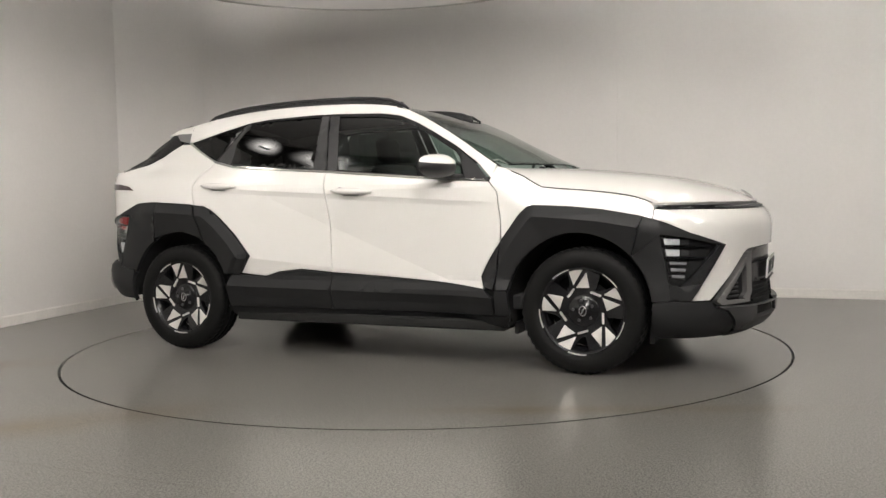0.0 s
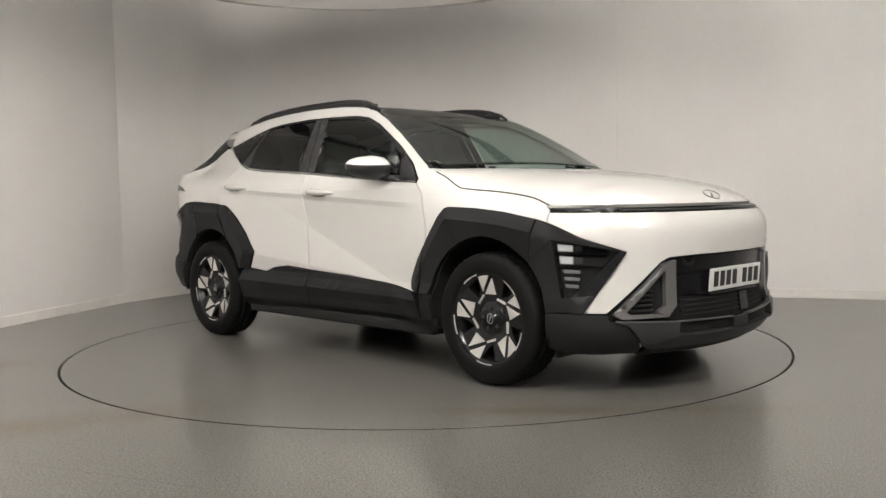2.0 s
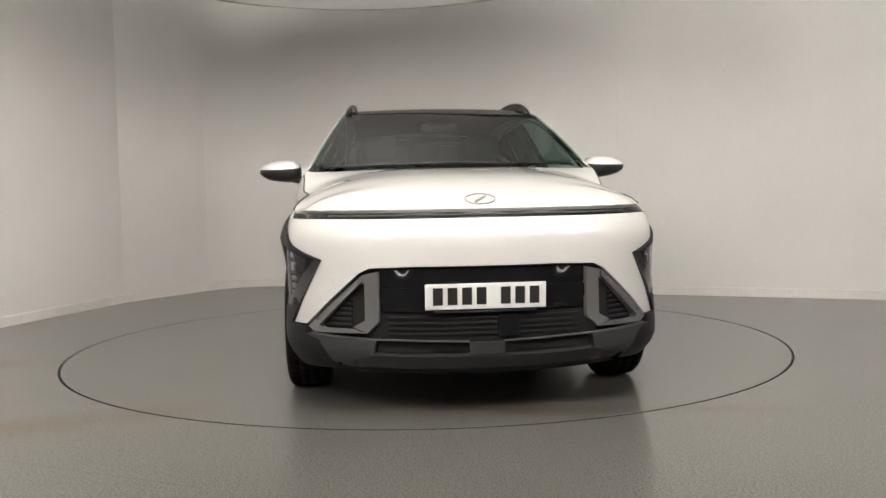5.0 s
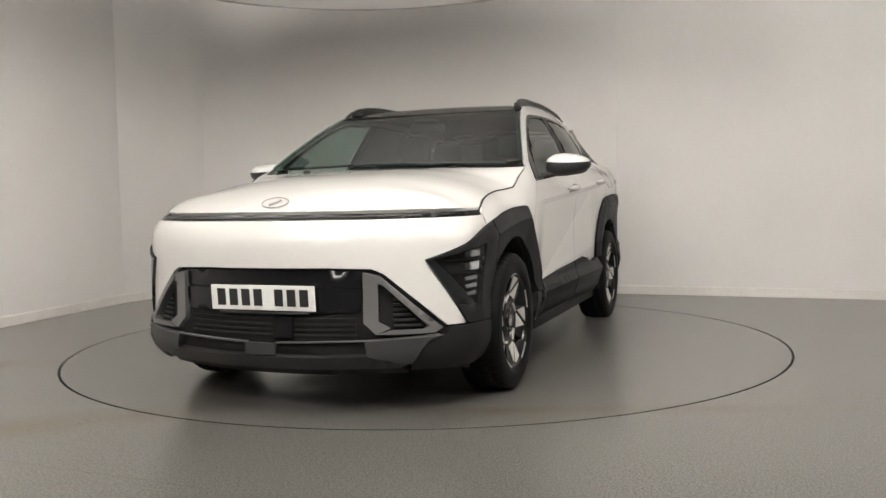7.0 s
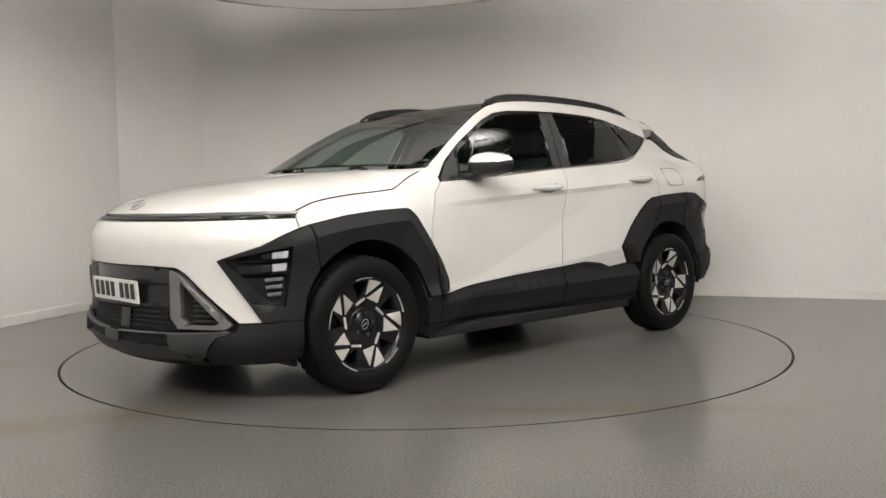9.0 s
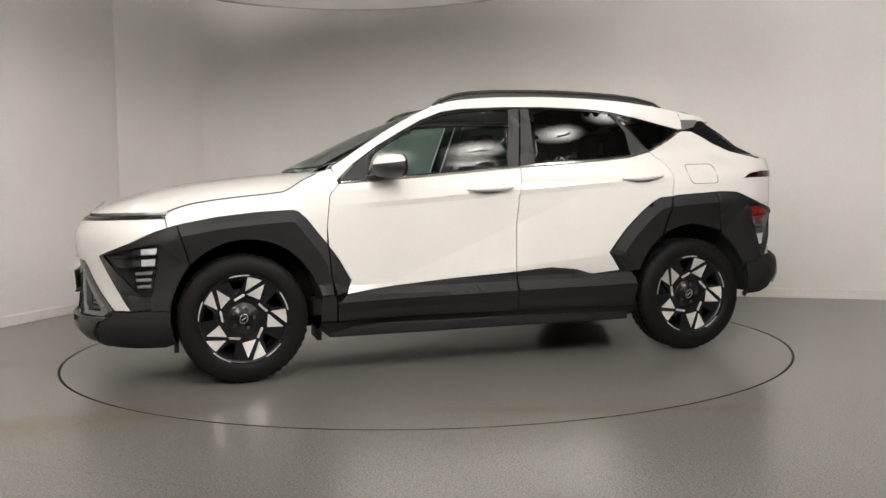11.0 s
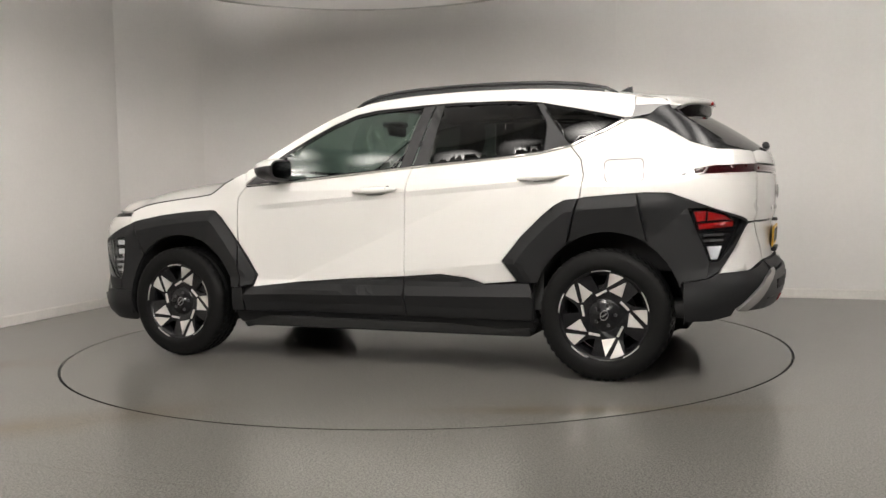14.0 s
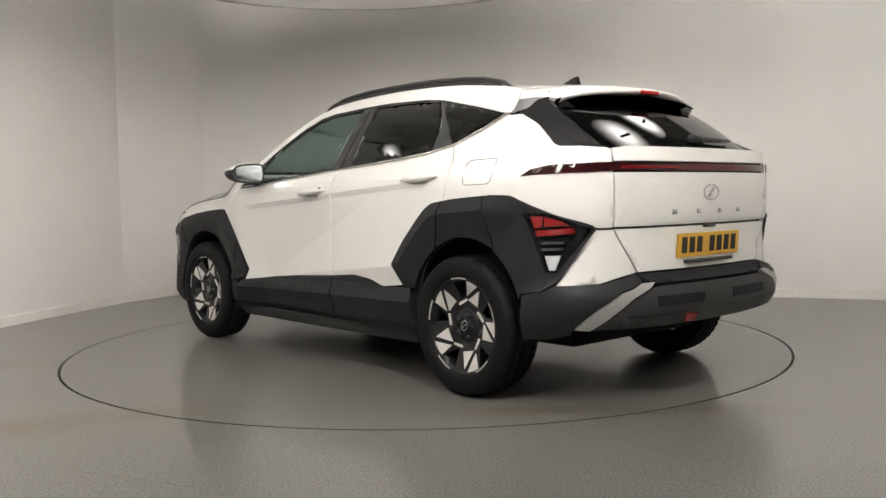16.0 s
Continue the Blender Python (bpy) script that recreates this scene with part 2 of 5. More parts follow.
# ---- the light dish above the turntable: a shallow dome; the lamplight it throws back is put in as glow, brightest in its middle ----
DISH = Vector((-0.45, 0.05, 2.58))
DISH_R = 1.76


def radial_glow(name, reach, rim, middle, base=0.72):
    """A white surface that glows, brightest in its middle."""
    m = material(name, (base, base * 0.97, base * 0.92), 0.6, stain=0.05, stain_size=1.5)
    n, l = m.node_tree.nodes, m.node_tree.links
    b = n["Principled BSDF"]
    tc = n.new("ShaderNodeTexCoord")
    mp = n.new("ShaderNodeMapping")
    mp.inputs["Scale"].default_value = (1 / reach, 1 / reach, 0)
    gr = n.new("ShaderNodeTexGradient")
    gr.gradient_type = "QUADRATIC_SPHERE"
    l.new(tc.outputs["Object"], mp.inputs[0]), l.new(mp.outputs[0], gr.inputs[0])
    r = n.new("ShaderNodeMapRange")
    r.inputs["To Min"].default_value, r.inputs["To Max"].default_value = rim, middle
    l.new(gr.outputs[0], r.inputs["Value"])
    b.inputs["Emission Color"].default_value = (1.0, 0.95, 0.89, 1)
    l.new(r.outputs[0], b.inputs["Emission Strength"])
    return m


def light_dish():
    dish = tagged(new("light_dish"), "large round white light dish hung above the turntable", "ceiling light")
    dish.location = DISH
    def cap(drop, lift, rad, n=72, m=14):
        bm = bmesh.new()
        rows = []
        for k in range(1, m + 1):
            q = k / m
            z = lift * (1 - q * q) + drop
            rows.append([bm.verts.new((rad * q * math.cos(a), rad * q * math.sin(a), z)) for a in (2 * math.pi * i / n for i in range(n))])
        top = bm.verts.new((0, 0, lift + drop))
        for i in range(n):
            j = (i + 1) % n
            bm.faces.new((top, rows[0][i], rows[0][j]))
            for a, b in zip(rows, rows[1:]):
                bm.faces.new((a[i], b[i], b[j], a[j]))
        return bm
    part("diffuser", cap(0.0, 0.42, DISH_R), radial_glow("lit_dish", DISH_R, DISH_RIM_GLOW, DISH_GLOW), dish, "white inner face with an added glow", True)
    part("shell", cap(0.05, 0.42, DISH_R + 0.02), DISH_BACK, dish, "pale outer shell", True)
    bm = bmesh.new()
    prof = [(DISH_R - 0.004, -0.004), (DISH_R + 0.03, -0.004), (DISH_R + 0.034, 0.02), (DISH_R + 0.02, 0.055), (DISH_R - 0.004, 0.04)]
    rows = [[bm.verts.new((r * math.cos(a), r * math.sin(a), z)) for r, z in prof] for a in (2 * math.pi * i / 96 for i in range(96))]
    for i in range(96):
        for k in range(5):
            bm.faces.new((rows[i][k], rows[(i + 1) % 96][k], rows[(i + 1) % 96][(k + 1) % 5], rows[i][(k + 1) % 5]))
    part("rim", bm, DISH_BACK, dish, "pale rolled rim", True)
    bm = bmesh.new()
    add_box(bm, -0.45, 0.45, -0.07, 0.07, -0.06, 0.0, 0.01)
    part("lamp_bar", bm, BLACK, dish, "dark lamp housing")
    for x in (-0.35, 0.35):
        bm = bmesh.new()
        bmesh.ops.create_cone(bm, cap_ends=True, segments=8, radius1=0.008, radius2=0.008, depth=0.42, matrix=Matrix.Translation((x, 0, 0.2)))
        part("hanger", bm, BLACK, dish)
    for a in (0.6, 2.2, 3.8, 5.4):
        bm = bmesh.new()
        bmesh.ops.create_cone(bm, cap_ends=True, segments=8, radius1=0.006, radius2=0.006, depth=0.6,
                              matrix=Matrix.Translation((1.2 * math.cos(a), 1.2 * math.sin(a), 0.52)))
        part("cable", bm, BLACK, dish)
    return dish


light_dish()


# ---- unseen round soft lamps under the ceiling, on the camera's side of the dish ----
def soft_lamp(x, y, z, r, strength, aim, wide=1.0, deep=1.0):
    lamp = tagged(new("soft_lamp"), "unseen round white soft lamp with a dark centre bar, hung high", "studio lamp", "soft lamps")
    lamp.matrix_basis = look((x, y, z), aim) @ Matrix.Diagonal((wide, deep, 1, 1))
    bm = bmesh.new()
    bmesh.ops.create_cone(bm, cap_ends=True, segments=48, radius1=r, radius2=r, depth=0.012)
    part("diffuser", bm, radial_glow("lamp_diffuser", r, strength * 0.03, strength * 2.6), lamp, "glowing round diffuser")
    bm = bmesh.new()
    bmesh.ops.create_cone(bm, cap_ends=True, segments=48, radius1=r * 1.03, radius2=r * 0.3, depth=0.3, matrix=Matrix.Translation((0, 0, 0.16)))
    part("housing", bm, BLACK, lamp, "black cone-shaped housing")
    bm = bmesh.new()
    add_box(bm, -r * 0.25, r * 0.25, -0.03, 0.03, -0.06, -0.012, 0.006)
    part("centre_bar", bm, BLACK, lamp, "dark centre bar")
    top = lamp.matrix_basis.inverted() @ Vector((x, y, 3.36))
    d = top - Vector((0, 0, 0.2))
    bm = bmesh.new()
    bmesh.ops.create_cone(bm, cap_ends=True, segments=10, radius1=0.015, radius2=0.015, depth=d.length,
                          matrix=Matrix.Translation((top + Vector((0, 0, 0.2))) / 2) @ d.to_track_quat("Z", "Y").to_matrix().to_4x4())
    part("stem", bm, BLACK, lamp)
    return lamp


soft_lamp(0.45, -4.0, 2.85, 0.75, LAMP_GLOW, (-0.3, 3.5, 2.1))
# two further lamps, added and aimed to brighten the right and left walls
soft_lamp(3.6, -4.2, 2.85, 0.75, LAMP_GLOW * 0.74, (2.2, 2.3, 2.1))
soft_lamp(-2.0, -5.2, 2.85, 0.75, LAMP_GLOW * 1.2, (-3.0, 2.0, 2.5))


# ---- shallow round lamps in a ring under the dish's near rim, each with a dark bar across its middle ----
def ring_lamp(angle, radius=2.16, r=0.33, z=2.535):
    lamp = tagged(new("ring_lamp"), "shallow oval white lamp with a dark bar, hung high", "studio lamp", "ring lamps")
    a = radians(angle)
    lamp.matrix_basis = pose(-0.25 + radius * math.cos(a), radius * math.sin(a), z, 0, 0, angle + 90)
    oval = Matrix.Diagonal((1.12, 0.80, 1, 1))
    bm = bmesh.new()
    bmesh.ops.create_cone(bm, cap_ends=True, segments=48, radius1=r, radius2=r, depth=0.012)
    bm.transform(oval)
    # the oval's glow stands for the patch of dish that the barred lamp lights
    part("diffuser", bm, radial_glow("ring_lamp_diffuser", r, RING_GLOW * 0.001, RING_GLOW, 0.04), lamp, "oval that glows in place of the lamplit dish")
    bm = bmesh.new()
    bmesh.ops.create_cone(bm, cap_ends=True, segments=48, radius1=r * 1.02, radius2=r * 0.8, depth=0.03, matrix=Matrix.Translation((0, 0, 0.022)))
    bm.transform(oval)
    part("housing", bm, BLACK, lamp, "thin black backing")
    bm = bmesh.new()
    add_box(bm, -0.09, 0.09, -0.014, 0.014, -0.06, -0.034, 0.006)
    part("centre_bar", bm, BLACK, lamp, "dark centre bar")
    for x in (-0.07, 0.07):
        bm = bmesh.new()
        bmesh.ops.create_cone(bm, cap_ends=True, segments=8, radius1=0.005, radius2=0.006, depth=0.04, matrix=Matrix.Translation((x, 0, -0.024)))
        part("bar_stem", bm, BLACK, lamp)
    bm = bmesh.new()
    bmesh.ops.create_cone(bm, cap_ends=True, segments=8, radius1=0.01, radius2=0.01, depth=0.8, matrix=Matrix.Translation((0, 0, 0.43)))
    part("hanger", bm, BLACK, lamp)
    return lamp


for angle in range(190, 351, 20):
    ring_lamp(angle)


from mathutils import geometry


# ---- the car's surfaces ----
def curve(*pts):
    """Smooth curve through (x, y) pairs, flat beyond the ends."""
    pts = sorted(pts)
    xs, ys = [p[0] for p in pts], [p[1] for p in pts]
    n = len(xs)
    sl = [(ys[i + 1] - ys[i]) / (xs[i + 1] - xs[i]) for i in range(n - 1)]
    m = [sl[0]] + [0.0 if sl[i - 1] * sl[i] <= 0 else 2 * sl[i - 1] * sl[i] / (sl[i - 1] + sl[i]) for i in range(1, n - 1)] + [sl[-1]]

    def f(x):
        if x <= xs[0]:
            return ys[0]
        if x >= xs[-1]:
            return ys[-1]
        i = 0
        while x > xs[i + 1]:
            i += 1
        h = xs[i + 1] - xs[i]
        t = (x - xs[i]) / h
        return ((1 + 2 * t) * (1 - t) ** 2 * ys[i] + t * (1 - t) ** 2 * h * m[i] + t * t * (3 - 2 * t) * ys[i + 1] + t * t * (t - 1) * h * m[i + 1])
    return f


def step(t):
    t = min(1.0, max(0.0, t))
    return t * t * (3 - 2 * t)


# plan outline of the left half: u runs along it, equal to x on the flank
FRONT = [(1.5, 0.896), (1.62, 0.893), (1.74, 0.880), (1.84, 0.856), (1.93, 0.806), (2.015, 0.722), (2.085, 0.612), (2.135, 0.49), (2.175, 0.35), (2.205, 0.20), (2.215, 0.10), (2.218, 0.0), (2.215, -0.1)]
REAR = [(-1.6, 0.896), (-1.72, 0.888), (-1.83, 0.862), (-1.92, 0.815), (-1.99, 0.745), (-2.035, 0.665), (-2.065, 0.57), (-2.09, 0.43), (-2.107, 0.25), (-2.114, 0.12), (-2.116, 0.0), (-2.114, -0.12)]


def arc_table(pts, u0, sign):
    us = [u0]
    for a, b in zip(pts, pts[1:]):
        us.append(us[-1] + sign * math.hypot(b[0] - a[0], b[1] - a[1]))
    return us


FU, RU = arc_table(FRONT, 1.5, 1), arc_table(REAR, -1.6, -1)
PX = curve(*zip(RU, [p[0] for p in REAR]), (-0.8, -0.8), (0.0, 0.0), (0.8, 0.8), *zip(FU, [p[0] for p in FRONT]))
PY = curve(*zip(RU, [p[1] for p in REAR]), (-0.8, 0.895), (0.0, 0.894), (0.8, 0.895), *zip(FU, [p[1] for p in FRONT]))
FRONT_MID, REAR_MID = FU[-2], RU[-2]


def u_of_y(y, front=True):
    lo, hi = (1.5, FRONT_MID) if front else (REAR_MID, -1.6)
    for _ in range(40):
        mid = (lo + hi) / 2
        if (PY(mid) > y) == front:
            lo = mid
        else:
            hi = mid
    return (lo + hi) / 2


def u_of_x(x):
    if -1.6 <= x <= 1.5:
        return x
    lo, hi = (1.5, FRONT_MID) if x > 0 else (REAR_MID, -1.6)
    for _ in range(40):
        mid = (lo + hi) / 2
        if PX(mid) < x:
            lo = mid
        else:
            hi = mid
    return (lo + hi) / 2


# how far the skin lies inside the outline, by height
SIDE_IN = curve((0.18, 0.13), (0.22, 0.085), (0.27, 0.045), (0.34, 0.016), (0.42, 0.006), (0.50, 0.026), (0.62, 0.024), (0.80, 0.022), (0.93, 0.015),
                (1.0, 0.018), (1.05, 0.032), (1.10, 0.062), (1.14, 0.088), (1.2, 0.118), (1.3, 0.168), (1.4, 0.222), (1.5, 0.285), (1.58, 0.36))
NOSE_IN = curve((0.16, 0.14), (0.20, 0.075), (0.25, 0.022), (0.30, -0.008), (0.36, -0.004), (0.45, 0.006), (0.60, 0.008), (0.68, 0.004), (0.76, 0.0), (0.81, 0.008), (0.85, 0.030),
                (0.88, 0.055), (0.905, 0.085), (0.93, 0.125))
TAIL_IN = curve((0.20, 0.16), (0.25, 0.10), (0.30, 0.045), (0.36, 0.005), (0.44, -0.032), (0.50, -0.036), (0.54, -0.028), (0.568, 0.002), (0.60, 0.010), (0.68, 0.012), (0.75, 0.016), (0.80, 0.012),
                (0.83, 0.0), (1.0, -0.004), (1.08, -0.002), (1.13, 0.008), (1.18, 0.03), (1.22, 0.075))
SHOULDER = curve((0.83, 0.018), (0.90, 0.045), (0.95, 0.085), (0.99, 0.125), (1.04, 0.18), (1.10, 0.25))


def FOLD(u):
    return 0.975 - 0.062 * u


def DIAG(u):
    return 0.492 + (0.523 - u) * 0.411


def LOW_FOLD(u):
    return 0.487 + (0.45 - u) * 0.092


def inset(u, z):
    d = SIDE_IN(z)
    if u > 0.8:
        d = d + (max(d, SHOULDER(z)) - d) * step((u - 0.85) / 0.5)
    # flank pressings: a shoulder fold, a rising diagonal fold and a low fold above the sill
    w = step((0.86 - u) / 0.30) * step((u + 1.35) / 0.45)
    if w > 0 and z < 1.06:
        fold, low_fold = FOLD(u), LOW_FOLD(u)
        diag = min(fold - 0.03, max(low_fold, DIAG(u)))
        d += w * (0.008 * min(1.0, max(0.0, fold - z) / 0.03) + 0.085 * max(0.0, fold - max(z, diag))
                  - 0.035 * max(0.0, diag - max(z, low_fold)) + 0.16 * max(0.0, low_fold - max(z, low_fold - 0.12)))
    if u < -0.6 and z > 1.1:
        d += 0.10 * (-u - 0.6) ** 1.5 * step((z - 1.1) / 0.12)
    if u > 1.5:
        d = d + (NOSE_IN(z) - d) * step((u - 1.62) / 0.42)
    if u < -1.6:
        d = d + (TAIL_IN(z) - d) * step((-u - 1.62) / 0.42)
    return d


def side(u, z):
    """A point of the left skin."""
    e = 0.012
    tx, ty = PX(u + e) - PX(u - e), PY(u + e) - PY(u - e)
    k = math.hypot(tx, ty)
    d = inset(u, z)
    return Vector((PX(u) + ty / k * d, PY(u) - tx / k * d, z))


def stretch(pts):
    """Points given as (x, z) on the flank to (u, z)."""
    return [(u_of_x(x), z) for x, z in pts]


def nose(*pts):
    """(y, z) on the front to (u, z)."""
    return [(u_of_y(y), z) for y, z in pts]


def tail(*pts):
    return [(u_of_y(y, False), z) for y, z in pts]


# the upper edge of the flank, from the bonnet's end over the pillar to the roof's end, and the middle line of the top
EDGE_Z = curve((1.72, 0.90), (1.6, 0.940), (1.469, 0.962), (1.304, 0.98), (1.1, 1.0), (1.02, 1.05), (0.845, 1.129), (0.642, 1.256), (0.507, 1.338), (0.34, 1.429), (0.207, 1.486), (0.05, 1.522),
               (-0.2, 1.545), (-0.5, 1.552), (-0.8, 1.546), (-1.0, 1.535), (-1.24, 1.508), (-1.48, 1.468), (-1.75, 1.41))
MID_Z = curve((1.05, 1.118), (0.85, 1.212), (0.6, 1.330), (0.4, 1.416), (0.2, 1.489), (0.05, 1.532), (-0.1, 1.555), (-0.3, 1.570), (-0.6, 1.575),
              (-1.0, 1.563), (-1.24, 1.543), (-1.48, 1.515), (-1.78, 1.470))
BONNET_Z = curve((2.17, 0.872), (2.13, 0.905), (2.08, 0.935), (2.02, 0.962), (1.93, 0.993), (1.76, 1.036), (1.57, 1.068), (1.38, 1.090), (1.19, 1.108), (0.95, 1.122))


def edge(x):
    return side(x, EDGE_Z(x))


def roof(x, y):
    e = edge(x)
    q = min(1.0, abs(y) / e.y)
    return Vector((x, y, e.z + (MID_Z(x) - e.z) * (1 - q ** 2.4)))


BONNET_FRONT = curve(*[(side(u_of_y(y), 0.898).y, side(u_of_y(y), 0.898).x) for y in (0.0, 0.1, 0.2, 0.3, 0.4, 0.5, 0.6, 0.7, 0.78, 0.84)])


def bonnet(x, y):
    def lengthwise(yy):
        return BONNET_Z(x + (2.14 - BONNET_FRONT(yy)) * step((x - 1.0) / 0.75))
    e = edge(min(x, 1.72))
    q = min(1.1, abs(y) / e.y)
    return Vector((x, y, lengthwise(abs(y)) - max(0.0, lengthwise(e.y) - e.z) * q ** 3.5))


def bulge(u, z):
    """The glass swells out between belt and roof."""
    mid = 1.275 - 0.03 * u
    return side(u, z) + Vector((0, 0.48, 0.23)).normalized() * 0.012 * max(-0.2, 1 - ((z - mid) / 0.18) ** 2)


# ---- panels cut from those surfaces ----
def inset_poly(pts, gap):
    n, res = len(pts), []
    area = sum(pts[i][0] * pts[(i + 1) % n][1] - pts[(i + 1) % n][0] * pts[i][1] for i in range(n))
    sg = 1 if area > 0 else -1
    for i in range(n):
        a, b, c = Vector(pts[i - 1]), Vector(pts[i]), Vector(pts[(i + 1) % n])
        d1, d2 = (b - a).normalized(), (c - b).normalized()
        n1, n2 = Vector((-d1.y, d1.x)) * sg, Vector((-d2.y, d2.x)) * sg
        m = (n1 + n2)
        m = m.normalized() if m.length > 1e-4 else n1
        res.append(b + m * gap / max(0.35, m.dot(n1)))
    return res


def inside(p, poly):
    c, n = False, len(poly)
    for i in range(n):
        a, b = poly[i], poly[i - 1]
        if (a[1] > p[1]) != (b[1] > p[1]) and p[0] < (b[0] - a[0]) * (p[1] - a[1]) / (b[1] - a[1]) + a[0]:
            c = not c
    return c


def rounded(pts, r, n=4):
    """Cut each corner of a closed outline by a short arc of reach r."""
    res, k = [], len(pts)
    for i in range(k):
        a, b, c = Vector(pts[i - 1]), Vector(pts[i]), Vector(pts[(i + 1) % k])
        ra, rc = min(r, (a - b).length * 0.45), min(r, (c - b).length * 0.45)
        p, q = b + (a - b).normalized() * ra, b + (c - b).normalized() * rc
        for j in range(n + 1):
            t = j / n
            res.append(tuple(p * (1 - t) ** 2 + b * 2 * t * (1 - t) + q * t * t))
    return res


def sheet(poly, surf, cell=0.05, lift=0.0, thick=0.012, gap=0.0025, creases=()):
    """Vertices and faces of a panel: the outline poly, inset by gap, filled, laid on surf, with a turned-in border."""
    poly = inset_poly(poly, gap) if gap else [Vector(p) for p in poly]
    rim, n = [], len(poly)
    for i in range(n):
        a, b = poly[i], poly[(i + 1) % n]
        m = max(1, int((b - a).length / cell + 0.5))
        rim += [a + (b - a) * (k / m) for k in range(m)]
    pts = list(rim)
    x0, x1 = min(p.x for p in poly), max(p.x for p in poly)
    y0, y1 = min(p.y for p in poly), max(p.y for p in poly)
    m = len(rim)
    far = cell * 0.45
    edges = [(k, (k + 1) % m) for k in range(m)]
    lines = []
    for line in creases:
        last = None
        for a, b in zip(line, line[1:]):
            a, b = Vector(a), Vector(b)
            steps = max(1, int((b - a).length / (cell * 0.6) + 0.5))
            for k in range(steps + (b == Vector(line[-1]))):
                p = a + (b - a) * (k / steps)
                if inside(p, poly) and all((q - p).length > cell * 0.12 for q in rim):
                    pts.append(p)
                    lines.append(p)
                    if last is not None:
                        edges.append((last, len(pts) - 1))
                    last = len(pts) - 1
                else:
                    last = None
    i = 0
    y = y0 + cell * 0.5
    while y < y1:
        x = x0 + cell * (0.5 if i % 2 else 0.25)
        while x < x1:
            p = Vector((x, y))
            if inside(p, poly) and all((a - p).length > far for a in rim) and all((a - p).length > far for a in lines):
                pts.append(p)
            x += cell
        y += cell * 0.87
        i += 1
    vs, _, fs, *_ = geometry.delaunay_2d_cdt(pts, edges, [list(range(m))], 1, 1e-6, False)

    def lay(p, depth):
        e = 0.004
        c = surf(p.x, p.y)
        nn = (surf(p.x + e, p.y) - surf(p.x - e, p.y)).cross(surf(p.x, p.y + e) - surf(p.x, p.y - e))
        nn = nn.normalized() if nn.length > 1e-12 else Vector((0, 0, 1))
        if surf in (side, skin, front_flare, rear_flare, sill, bulge):
            nn = -nn
        return c + nn * depth
    verts = [lay(p, lift) for p in vs]
    faces = [tuple(f) for f in fs if inside((vs[f[0]] + vs[f[1]] + vs[f[2]]) / 3, poly)]
    if thick:
        k = len(verts)
        # a narrow turned edge, then the border going in
        verts += [lay(p, lift) for p in rim] + [lay(p, lift - thick) for p in rim]
        for a in range(m):
            b = (a + 1) % m
            faces.append((k + a, k + b, k + m + b, k + m + a))
    return verts, faces


def mesh_of(name, verts, faces, mat, mirrored=False, smooth=True, sharp=0.0):
    me = bpy.data.meshes.new(name)
    s = -1 if mirrored else 1
    me.from_pydata([(v[0], v[1] * s, v[2]) for v in verts], [], faces)
    me.materials.append(mat)
    bm = bmesh.new()
    bm.from_mesh(me)
    bmesh.ops.recalc_face_normals(bm, faces=bm.faces)
    bm.to_mesh(me)
    bm.free()
    if smooth:
        me.polygons.foreach_set("use_smooth", [True] * len(me.polygons))
    if sharp:
        me.set_sharp_from_angle(angle=radians(sharp))
    return me


def piece(name, data, mat, parent, label="", two=True, smooth=True, sharp=0.0):
    """One panel, or the pair of it on both flanks. Returns the left one and the right one."""
    verts, faces = data
    made = []
    for mirrored in ((False, True) if two else (False,)):
        ob = new(name, mesh_of(name, verts, faces, mat, mirrored, smooth, sharp))
        ob.parent = parent[1 if mirrored else 0] if isinstance(parent, tuple) else parent
        if label:
            ob["label"] = label
        made.append(ob)
    return tuple(made) if two else made[0]


def whole(poly):
    """Close a half outline over the middle line: u beyond the middle lies on the other half."""
    mid = FRONT_MID if poly[0][0] > 0 else REAR_MID
    return list(poly) + [(2 * mid - u, z) for u, z in reversed(poly)]


def skin(u, z):
    """side() carried on over the middle line onto the right half."""
    if u > FRONT_MID:
        p = side(2 * FRONT_MID - u, z)
        return Vector((p.x, -p.y, p.z))
    if u < REAR_MID:
        p = side(2 * REAR_MID - u, z)
        return Vector((p.x, -p.y, p.z))
    return side(u, z)


def bow(cx, cz, rx, rz, a0, a1, n):
    return [(cx + rx * math.cos(radians(a0 + (a1 - a0) * i / n)), cz + rz * math.sin(radians(a0 + (a1 - a0) * i / n))) for i in range(n + 1)]


# ---- the car ----
car = tagged(new("car"), "white compact crossover car with dark grey cladding standing on the turntable", "car")


def bm_data(bm):
    bm.verts.index_update()
    r = ([v.co.copy() for v in bm.verts], [tuple(v.index for v in f.verts) for f in bm.faces])
    bm.free()
    return r


def box_data(x0, x1, y0, y1, z0, z1, bevel=0.0):
    bm = bmesh.new()
    add_box(bm, x0, x1, y0, y1, z0, z1, bevel)
    return bm_data(bm)


